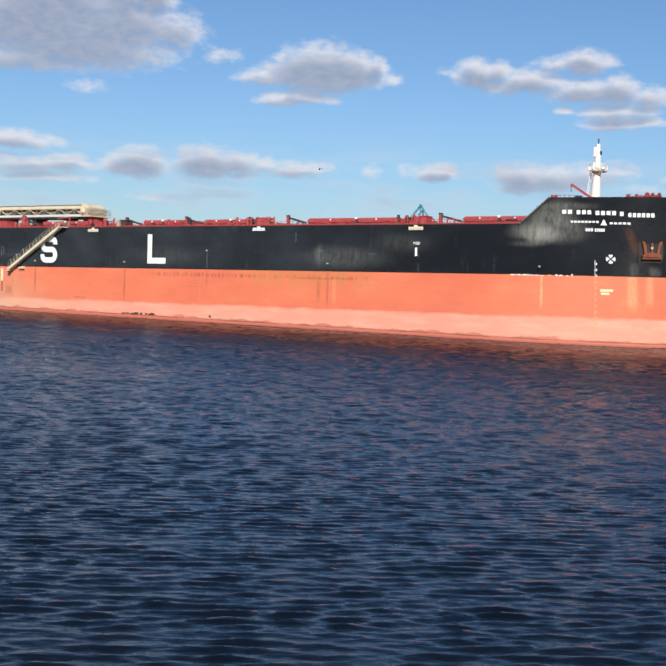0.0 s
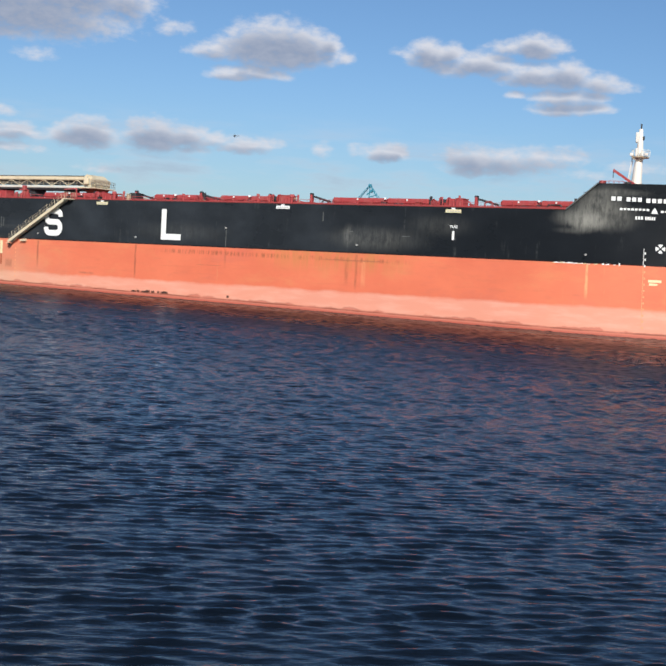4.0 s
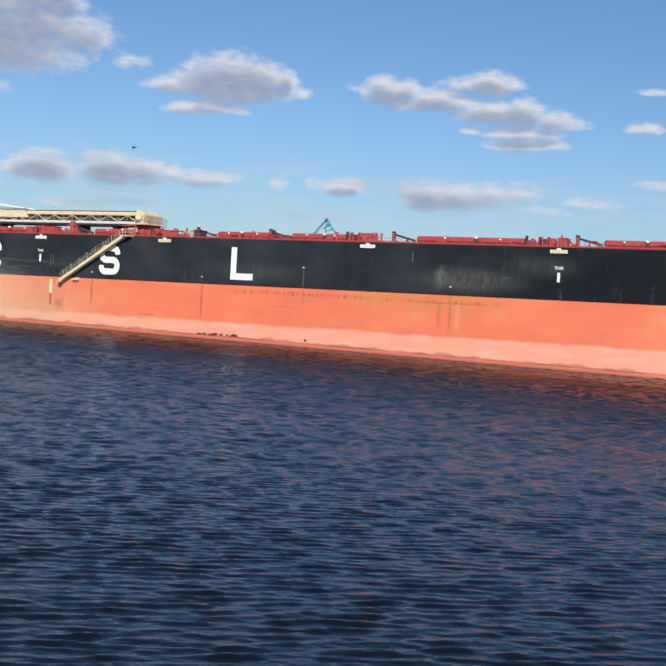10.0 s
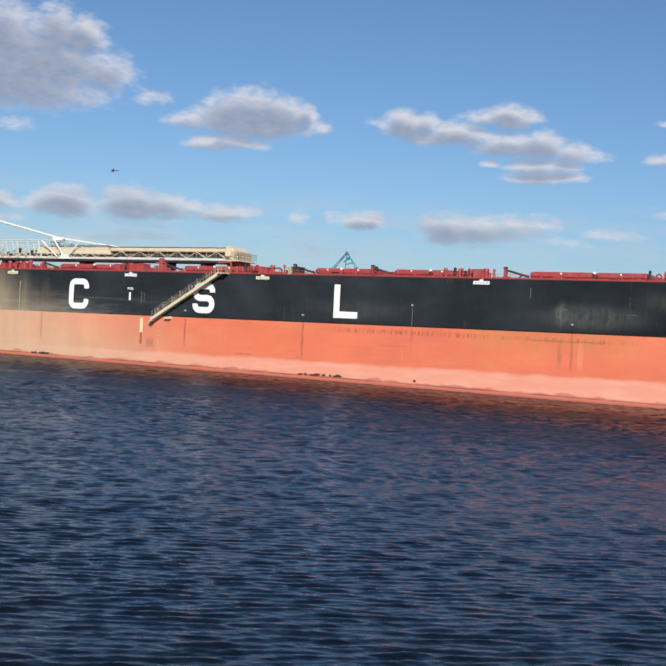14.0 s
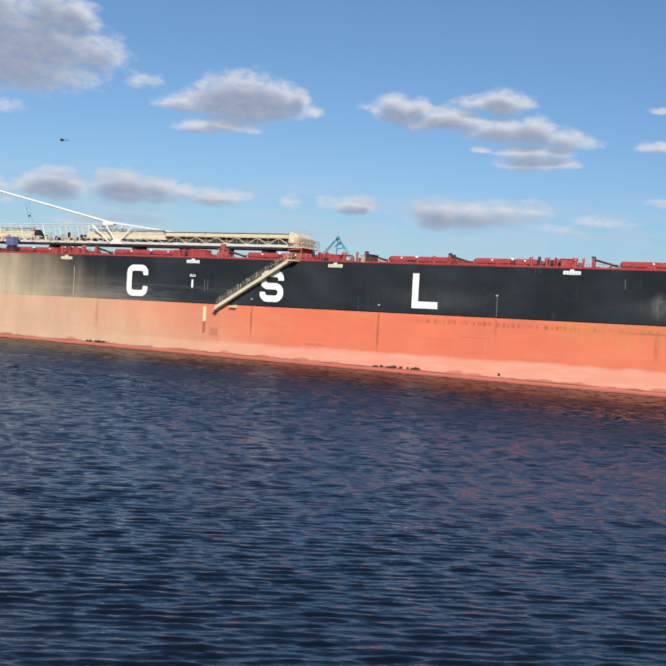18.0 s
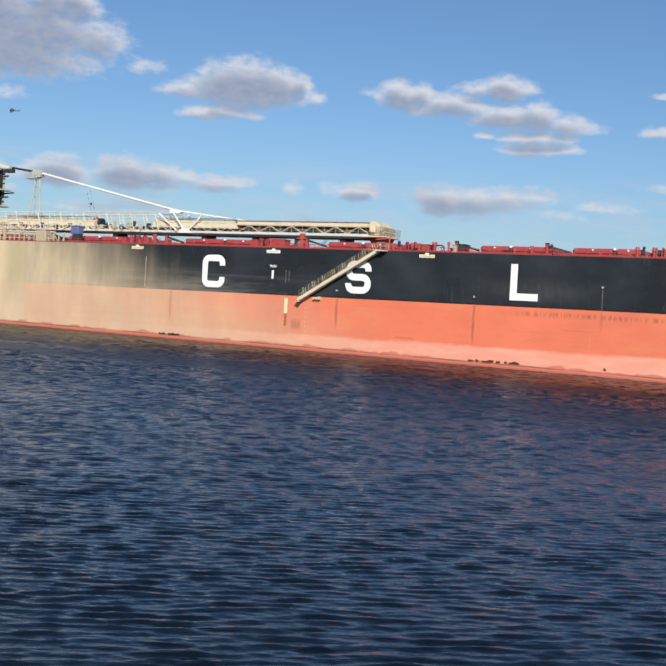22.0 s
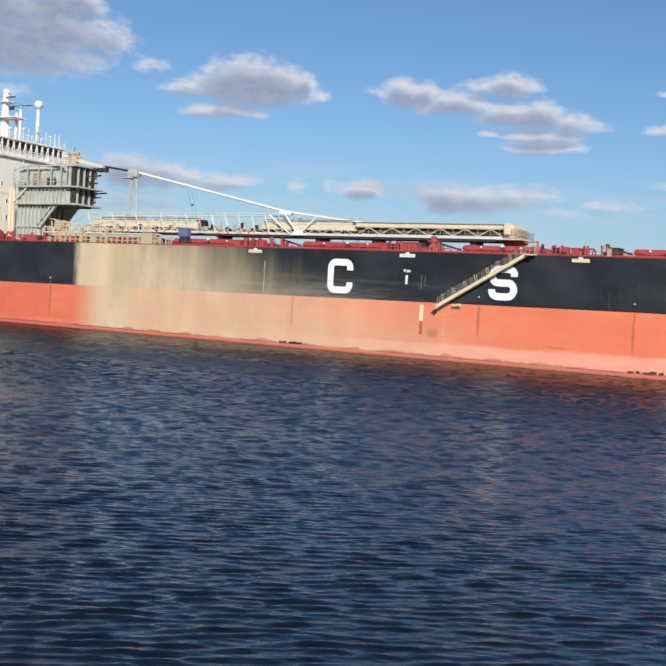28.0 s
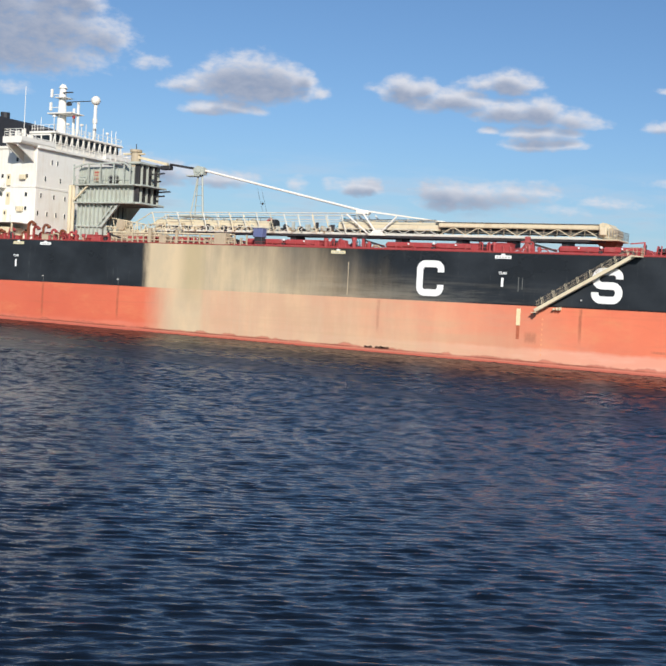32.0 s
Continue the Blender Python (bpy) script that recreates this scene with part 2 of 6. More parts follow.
DUST = (0.57, 0.465, 0.31)
def topside_material():
    n = Nodes("black topside paint")
    dust, low, curtain, heap = dust_mask(n, -17.0, 1.6)
    broad = n.noise(0.12, (1, 1, 1.6), 5, 0.6)
    runs = n.noise(1.6, (1, 1, 0.10), 5, 0.7, (5, 1, 2))
    scuff = n.noise(0.5, (0.5, 1, 3.0), 5, 0.65, (1, 9, 4))
    base = n.mix(n.step(broad, 0.35, 0.75), (0.019, 0.022, 0.026), (0.036, 0.042, 0.049))
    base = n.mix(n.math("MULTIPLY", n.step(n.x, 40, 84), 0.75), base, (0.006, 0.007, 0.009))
    chalk = n.math("MULTIPLY", n.step(runs, 0.56, 0.80), n.step(scuff, 0.40, 0.62))
    base = n.mix(n.math("MULTIPLY", chalk, 0.55), base, (0.12, 0.125, 0.12))
    # grey patches: sun sheen painted in where the forecastle rises, and rubbed plating
    streaky = n.noise(3.2, (1, 1, 0.12), 4, 0.7, (6, 0, 2))
    worn = n.noise(0.9, (1, 1, 0.45), 6, 0.75, (0, 3, 8))
    for x0, z0, hx, hz, lean, deep in ((88.9, 11.9, 2.6, 1.1, 0.0, 0.80), (87.4, 12.4, 3.0, 1.2, 0.0, 0.45), (89.6, 13.6, 3.0, 2.8, 0.5, 0.55), (91.6, 12.6, 3.2, 1.8, 0.0, 0.40), (92.0, 15.4, 3.6, 0.5, 0.0, 0.35), (87.4, 10.9, 2.6, 0.45, 0.0, 0.22), (61.0, 9.0, 7.5, 1.7, 0.0, 0.24), (57.2, 9.4, 0.9, 1.5, 0.0, 0.30), (70.0, 11.0, 5.0, 1.5, 0.0, 0.12), (30.0, 9.0, 9.0, 1.5, 0.0, 0.10)):
        dz = n.math("SUBTRACT", n.z, z0)
        dx = n.math("SUBTRACT", n.math("SUBTRACT", n.x, x0), n.math("MULTIPLY", dz, lean))
        r = n.math("SQRT", n.math("ADD", n.math("POWER", n.math("ABSOLUTE", n.math("DIVIDE", dx, hx)), 2.0), n.math("POWER", n.math("ABSOLUTE", n.math("DIVIDE", dz, hz)), 2.0)))
        rub_sheen = n.math("MULTIPLY", n.step(n.math("ADD", r, n.math("MULTIPLY", n.math("SUBTRACT", worn, 0.5), 1.2)), 0.25, 1.25, 1.0, 0.0), n.math("MULTIPLY", n.step(worn, 0.36, 0.60, 0.30, 1.0), n.step(streaky, 0.34, 0.60, 0.62, 1.0)))
        base = n.mix(n.math("MULTIPLY", rub_sheen, deep), base, (0.30, 0.295, 0.26))
    # pale and rusty runs round the anchor
    for x0, hx, z0, z1, lean, deep, tint in ((99.4, 0.6, 7.2, 9.0, 0.0, 0.5, (0.14, 0.14, 0.13)), (101.6, 0.9, 7.2, 8.6, 0.0, 0.6, (0.14, 0.13, 0.12)), (99.3, 0.75, 9.6, 13.2, -0.35, 0.45, (0.12, 0.05, 0.025)), (103.6, 0.5, 7.4, 12.0, 0.0, 0.4, (0.14, 0.06, 0.03))):
        dx = n.math("SUBTRACT", n.math("SUBTRACT", n.x, x0), n.math("MULTIPLY", n.math("SUBTRACT", n.z, z0 + 1.5), lean))
        m = n.math("MULTIPLY", n.step(n.math("ABSOLUTE", dx), 0.2 * hx, hx, 1.0, 0.0), n.math("MULTIPLY", n.step(n.z, z0 - 0.6, z0 + 0.4), n.step(n.z, z1 - 0.8, z1, 1.0, 0.0)))
        base = n.mix(n.math("MULTIPLY", n.math("MULTIPLY", m, n.step(worn, 0.3, 0.6, 0.2, 1.0)), deep), base, tint)
    rust = n.math("MULTIPLY", n.step(n.noise(0.9, (1, 1, 0.16), 4, 0.7, (2, 2, 2)), 0.60, 0.74), n.step(n.x, 97, 103))
    base = n.mix(n.math("MULTIPLY", rust, 0.55), base, (0.16, 0.055, 0.02))
    base = n.mix(n.math("MULTIPLY", low, 0.60), base, (0.21, 0.20, 0.17))
    # dark seam line just above the red paint
    seam = n.math("MULTIPLY", n.step(n.z, 7.32, 7.22), n.step(n.x, -14, 0))
    base = n.mix(n.math("MULTIPLY", seam, 0.7), base, (0.022, 0.012, 0.010))
    base = n.mix(dust, base, dust_tint(n, curtain))
    n.bump(n.noise(0.6, (1, 1, 0.5), 3), 0.25, 0.05)
    n.b.inputs["Specular IOR Level"].default_value = 0.18
    return n.done(base, n.math("ADD", n.step(broad, 0.3, 0.7, 0.26, 0.36), n.math("MULTIPLY", dust, 0.35)))


def bottom_material():
    n = Nodes("red antifouling paint")
    dust, low, curtain, heap = dust_mask(n, 6.0, 7.0)
    broad = n.noise(0.10, (1, 1, 1.5), 5, 0.6)
    plates = n.noise(0.8, (0.35, 1, 1.6), 4, 0.6, (4, 4, 4))
    runs = n.noise(1.4, (1, 1, 0.07), 5, 0.7, (8, 8, 8))
    orange = n.mix(n.step(broad, 0.32, 0.70), (0.69, 0.162, 0.082), (0.77, 0.198, 0.098))
    orange = n.mix(n.math("MULTIPLY", n.step(plates, 0.5, 0.8), 0.22), orange, (0.45, 0.14, 0.075))
    orange = n.mix(n.math("MULTIPLY", n.step(runs, 0.60, 0.80), 0.30), orange, (0.72, 0.36, 0.16))
    # redder and darker towards the stern
    orange = n.mix(n.math("MULTIPLY", n.step(n.x, -30, -95), 0.55), orange, (0.50, 0.085, 0.05))
    # rubbed, yellowed and greyed stretches
    cloudy = n.noise(0.22, (0.6, 1, 1.4), 5, 0.65, (2, 6, 3))
    orange = n.mix(n.math("MULTIPLY", n.step(cloudy, 0.50, 0.72), 0.45), orange, (0.72, 0.27, 0.115))
    orange = n.mix(n.math("MULTIPLY", n.step(cloudy, 0.46, 0.30), 0.35), orange, (0.60, 0.155, 0.10))
    lines = n.noise(0.5, (0.06, 1, 3.2), 4, 0.7, (1, 5, 9))
    orange = n.mix(n.math("MULTIPLY", n.step(lines, 0.60, 0.72), 0.22), orange, (0.42, 0.13, 0.07))
    wob = n.math("MULTIPLY", n.math("SUBTRACT", n.noise(0.30, (1, 1, 1), 4, 0.55, (6, 1, 1)), 0.5), 0.8)
    level = n.math("ADD", n.z, wob)
    pale = n.math("MULTIPLY", n.step(level, 2.30, 1.75), n.step(n.x, -50, 10, 0.15, 0.85))
    col = n.mix(pale, orange, (0.78, 0.34, 0.235))
    col = n.mix(n.math("MULTIPLY", n.step(n.noise(0.5, (0.35, 1, 2), 4, 0.6, (3, 0, 7)), 0.42, 0.7), n.math("MULTIPLY", pale, 0.6)), col, (0.80, 0.43, 0.32))
    col = n.mix(n.math("MULTIPLY", dust, n.math("ADD", n.math("MULTIPLY", heap, 0.08), 0.90)), col, dust_tint(n, curtain))
    col = n.mix(n.math("MULTIPLY", low, 0.35), col, (0.55, 0.36, 0.22))
    # tide line: red paint washed clean below it, humps of brown growth along it
    tide = n.math("ADD", n.z, n.math("MULTIPLY", n.x, 0.01346))
    swell = n.noise(0.42, (1, 1, 0.0), 3, 0.5, (0, 0, 3))
    hump = n.math("ADD", n.step(swell, 0.42, 0.75, 0.50, 0.90), n.math("MULTIPLY", wob, 0.25))
    col = n.mix(n.math("MULTIPLY", n.step(n.math("SUBTRACT", tide, hump), 0.16, -0.12), 0.8), col, (0.56, 0.165, 0.105))
    line = n.step(n.math("ABSOLUTE", n.math("SUBTRACT", n.math("ADD", tide, n.math("MULTIPLY", wob, 0.18)), 0.47)), 0.03, 0.13, 1.0, 0.0)
    crest = n.math("MULTIPLY", n.step(n.math("ABSOLUTE", n.math("SUBTRACT", tide, hump)), 0.02, 0.14, 1.0, 0.0), 0.35)
    growth = n.math("MULTIPLY", n.math("MAXIMUM", line, crest), n.step(n.noise(0.20, (1, 1, 1), 4, 0.7, (9, 5, 0)), 0.32, 0.60, 0.15, 0.85))
    col = n.mix(growth, col, (0.20, 0.055, 0.030))
    col = n.mix(n.step(tide, 0.36, 0.12), col, (0.50, 0.125, 0.08))
    # rust runs from the outlets and seams, each with a soft ragged edge
    sway = n.math("MULTIPLY", n.math("SUBTRACT", n.noise(0.9, (1, 1, 0.5), 3, 0.6, (1, 2, 3)), 0.5), 0.25)
    speck = n.noise(3.5, (1, 1, 0.35), 4, 0.7, (7, 3, 1))
    for x0, wide, z0, z1, deep, tint in RUNS:
        off = n.math("ABSOLUTE", n.math("SUBTRACT", n.math("ADD", n.x, sway), x0))
        m = n.math("MULTIPLY", n.step(off, 0.25 * wide, wide, 1.0, 0.0), n.math("MULTIPLY", n.step(n.z, z0, z0 + 1.6), n.step(n.z, z1, z1 - 0.25)))
        m = n.math("MULTIPLY", m, n.step(speck, 0.30, 0.60, 0.45, 1.0))
        col = n.mix(n.math("MULTIPLY", m, deep), col, tint)
    seam = n.math("ABSOLUTE", n.math("ADD", n.math("SUBTRACT", n.z, 6.38), n.math("MULTIPLY", n.math("SUBTRACT", n.x, 24), 0.0045)))
    teeth = n.math("MULTIPLY", n.step(seam, 0.05, 0.45, 1.0, 0.0), n.step(n.noise(2.6, (1, 1, 0.10), 4, 0.75, (4, 0, 1)), 0.44, 0.64))
    teeth = n.math("MULTIPLY", teeth, n.math("MULTIPLY", n.step(n.x, 23, 33), n.step(n.x, 68, 60)))
    col = n.mix(n.math("MULTIPLY", teeth, 0.8), col, (0.27, 0.075, 0.03))
    stain = n.math("MULTIPLY", n.step(n.math("ABSOLUTE", n.math("SUBTRACT", n.x, 55.0)), 5.0, 14.0, 1.0, 0.0), n.step(n.z, 3.6, 6.4))
    stain = n.math("MULTIPLY", stain, n.step(runs, 0.36, 0.62, 0.2, 1.0))
    col = n.mix(n.math("MULTIPLY", stain, 0.75), col, (0.56, 0.215, 0.07))
    for x0, z0, hx, hz, deep in ((-2.55, 3.35, 0.95, 0.9, 0.45), (13.2, 2.5, 1.7, 0.20, 0.45), (58.0, 6.14, 6.0, 0.12, 0.5), (35.4, 4.58, 2.6, 0.08, 0.35)):
        ax_ = n.step(n.math("ABSOLUTE", n.math("SUBTRACT", n.x, x0)), 0.5 * hx, hx, 1.0, 0.0)
        az_ = n.step(n.math("ABSOLUTE", n.math("SUBTRACT", n.math("ADD", n.z, sway), z0)), 0.3 * hz, hz, 1.0, 0.0)
        m = n.math("MULTIPLY", n.math("MULTIPLY", ax_, az_), n.step(speck, 0.30, 0.58, 0.35, 1.0))
        col = n.mix(n.math("MULTIPLY", m, deep), col, (0.25, 0.10, 0.06))
    n.bump(n.noise(0.7, (1, 1, 0.6), 3), 0.2, 0.05)
    return n.done(col, n.step(broad, 0.3, 0.7, 0.5, 0.65))


BROWN, PALEINK = (0.26, 0.08, 0.04), (0.86, 0.44, 0.20)
# runs on the bottom paint: place along the ship, half width, foot, head, strength, tint
RUNS = ((3.4, 0.28, 2.6, 7.1, 0.6, BROWN), (22.3, 0.24, 1.8, 7.1, 0.6, BROWN), (57.2, 0.45, 2.6, 6.4, 0.40, BROWN), (58.6, 0.28, 2.0, 7.1, 0.45, BROWN), (59.7, 0.5, 2.2, 6.3, 0.30, PALEINK),
        (89.0, 0.22, 2.6, 7.1, 0.75, PALEINK), (-64.5, 0.3, 2.0, 7.1, 0.5, BROWN), (-78.6, 0.3, 1.6, 7.1, 0.5, BROWN), (99.2, 0.8, 2.6, 7.2, 0.5, PALEINK), (101.0, 0.6, 3.0, 7.2, 0.4, PALEINK), (-22.8, 0.3, 2.4, 7.1, 0.3, BROWN), (38.0, 0.25, 4.0, 7.1, 0.3, BROWN))


def water_material():
    n = Nodes("river water")
    n.b.inputs["IOR"].default_value = 1.36
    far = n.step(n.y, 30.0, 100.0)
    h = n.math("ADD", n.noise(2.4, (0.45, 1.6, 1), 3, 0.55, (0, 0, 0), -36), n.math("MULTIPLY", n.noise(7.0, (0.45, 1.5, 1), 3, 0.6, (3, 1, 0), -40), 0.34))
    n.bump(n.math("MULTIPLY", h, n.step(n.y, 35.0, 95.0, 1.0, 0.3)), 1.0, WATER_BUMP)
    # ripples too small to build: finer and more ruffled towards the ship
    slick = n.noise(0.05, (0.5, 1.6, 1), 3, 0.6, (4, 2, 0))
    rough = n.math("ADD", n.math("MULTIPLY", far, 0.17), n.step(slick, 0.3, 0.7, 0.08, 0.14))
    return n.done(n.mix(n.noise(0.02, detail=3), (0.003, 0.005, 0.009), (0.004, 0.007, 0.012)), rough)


WATER_BUMP = 0.028
TOPSIDE, BOTTOM = topside_material(), bottom_material()
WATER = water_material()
RED = paint("red deck paint", (0.37, 0.052, 0.052), (0.36, 0.13, 0.11), 0.5, 0.75, 0.9)
DECKRED = paint("dull red deck", (0.27, 0.035, 0.03), (0.20, 0.07, 0.05), 0.7, 0.7, 0.3, False)
WHITE = paint("white ship paint", (0.83, 0.80, 0.72), (0.68, 0.60, 0.47), 0.4, 0.55, 0.25)
MARKWHITE = paint("white hull marking", (0.85, 0.85, 0.82), (0.72, 0.70, 0.64), 0.5, 0.3, 0.8)
PALEWHITE = paint("dusty white paint", (0.66, 0.66, 0.58), (0.50, 0.44, 0.32), 0.5, 0.6, 0.5)
CREAM = paint("cream paint", (0.70, 0.61, 0.42), (0.50, 0.40, 0.25), 0.5, 0.6, 0.4)
PALE = paint("pale grey-green paint", (0.44, 0.47, 0.41), (0.27, 0.25, 0.19), 0.5, 0.65, 0.4)
BUFF = paint("dusty buff steel", (0.46, 0.38, 0.26), (0.30, 0.22, 0.14), 0.7, 0.7, 0.6)
DARK = paint("dark steel", (0.030, 0.030, 0.032), (0.07, 0.055, 0.045), 0.5, 0.6, 1.0)
FUNNEL = paint("dark funnel paint", (0.02, 0.02, 0.024), (0.05, 0.05, 0.05), 0.5, 0.5, 0.5)
RUST = paint("rusty iron", (0.19, 0.055, 0.022), (0.06, 0.025, 0.015), 0.8, 0.8, 1.5)
BLUE = paint("blue locker paint", (0.12, 0.145, 0.29), (0.17, 0.18, 0.27), 0.5, 0.4, 1.0)
PALERUN = paint("pale orange run", (0.86, 0.36, 0.17), (0.80, 0.26, 0.13), 0.6, 0.5, 1.5)
# teal made bluer and paler: the haze of distance is in the colour
TEAL = paint("teal crane paint, hazed", (0.055, 0.25, 0.34), (0.08, 0.26, 0.33), 0.5, 0.5, 0.1)
HAWSE = paint("stained hawse plate", (0.018, 0.014, 0.012), (0.09, 0.04, 0.022), 0.7, 0.7, 0.9)
CHALKY = paint("grey lettering", (0.42, 0.42, 0.40), (0.55, 0.54, 0.50), 0.6, 0.5, 4.0)
BAREPLATE = paint("bare grey plate", (0.11, 0.108, 0.096), (0.02, 0.02, 0.022), 0.5, 1.0, 1.3)
CHALK = paint("chalky scuffed paint", (0.11, 0.115, 0.11), (0.06, 0.065, 0.07), 0.7, 0.8, 3.0)
YELLOW = paint("yellowed white marking", (0.78, 0.68, 0.40), (0.6, 0.5, 0.3), 0.5, 0.4, 1.0)
FOUL = paint("black fouling", (0.07, 0.032, 0.02), (0.22, 0.07, 0.04), 0.8, 0.5, 2.0)
STAIN = paint("brown rust stain", (0.40, 0.11, 0.05), (0.58, 0.17, 0.085), 0.7, 0.7, 2.0)
GREYSTAIN = paint("grey rubbed patch", (0.44, 0.19, 0.13), (0.58, 0.20, 0.12), 0.7, 0.7, 1.2)
gl = Nodes("dark window glass")
GLASS = gl.done((0.012, 0.016, 0.02), 0.06)


# ---- mesh helpers ----
def box(bm, x0, x1, y0, y1, z0, z1, bevel=0.0):
    m = Matrix.Translation(((x0 + x1) / 2, (y0 + y1) / 2, (z0 + z1) / 2)) @ Matrix.Diagonal((x1 - x0, y1 - y0, z1 - z0, 1))
    made = bmesh.ops.create_cube(bm, size=1, matrix=m)
    if bevel:
        edges = list({e for v in made["verts"] for e in v.link_edges})
        bmesh.ops.bevel(bm, geom=edges, offset=bevel, segments=1, affect="EDGES")
    return bm


def tube(bm, p, q, r, n=8, r2=None):
    p, q = Vector(p), Vector(q)
    d = q - p
    m = Matrix.Translation((p + q) / 2) @ d.to_track_quat("Z", "Y").to_matrix().to_4x4()
    bmesh.ops.create_cone(bm, cap_ends=True, segments=n, radius1=r, radius2=r if r2 is None else r2, depth=d.length, matrix=m)
    return bm


def beam(bm, p, q, w, h):
    """A square section from p to q, w across and h high."""
    p, q = Vector(p), Vector(q)
    d = q - p
    up = Vector((0, 0, 1)) if abs(d.normalized().z) < 0.95 else Vector((1, 0, 0))
    side = d.cross(up).normalized()
    up = side.cross(d).normalized()
    rot = Matrix((side, up, d.normalized())).transposed().to_4x4()
    bmesh.ops.create_cube(bm, size=1, matrix=Matrix.Translation((p + q) / 2) @ rot @ Matrix.Diagonal((w, h, d.length, 1)))
    return bm


def prism(bm, outline, y0, y1):
    """An outline of (x, z) points drawn out from y0 to y1."""
    a = [bm.verts.new((x, y0, z)) for x, z in outline]
    b = [bm.verts.new((x, y1, z)) for x, z in outline]
    bm.faces.new(a)
    bm.faces.new(list(reversed(b)))
    k = len(outline)
    for i in range(k):
        bm.faces.new((a[i], b[i], b[(i + 1) % k], a[(i + 1) % k]))
    bmesh.ops.recalc_face_normals(bm, faces=bm.faces[:])
    return bm


def ball(bm, at, r, seg=14, rings=9):
    bmesh.ops.create_uvsphere(bm, u_segments=seg, v_segments=rings, radius=r, matrix=Matrix.Translation(at))
    return bm


def part(name, bm, material, parent=None, label="", smooth=False):
    me = bpy.data.meshes.new(name)
    bm.to_mesh(me)
    bm.free()
    me.materials.append(material)
    if smooth:
        me.polygons.foreach_set("use_smooth", [True] * len(me.polygons))
    ob = new(name, me)
    ob.parent = parent
    if label:
        ob["label"] = label
    return ob


def again(ob, parent, x=0.0, y=0.0, z=0.0, rz=0.0):
    """A like part on the same mesh, moved by x, y, z."""
    c = new(ob.name.split(".")[0], ob.data)
    c.parent = parent
    c.matrix_basis = pose(x, y, z, 0, 0, rz)
    if "label" in ob.keys():
        c["label"] = ob["label"]
    return c


B = bmesh.new


def quads(name, verts, faces, material, parent=None, smooth=True):
    me = bpy.data.meshes.new(name)
    me.from_pydata(verts, [], faces)
    me.materials.append(material)
    if smooth:
        me.polygons.foreach_set("use_smooth", [True] * len(me.polygons))
    me.update()
    ob = new(name, me)
    ob.parent = parent
    return ob


# ---- water: one sheet to the horizon, rippled in mesh near the bank ----
def spaced(edges):
    out = [edges[0][0]]
    for a, b, s in edges:
        k = max(1, round((b - a) / s))
        out += [a + (b - a) * i / k for i in range(1, k + 1)]
    return np.array(out)


WX = spaced([(-5000, -900, 400), (-900, -260, 20), (-260, -150, 1.0), (-150, -80, 0.24), (-80, -3, 0.125), (-3, 60, 1.0), (60, 900, 30), (900, 5000, 400)])
WY = spaced([(-3000, -300, 300), (-300, 4, 20), (4, 12, 0.5), (12, 50, 0.075), (50, 80, 0.10), (80, 147, 0.14), (147, 180, 1.0), (180, 400, 6), (400, 5000, 300)])


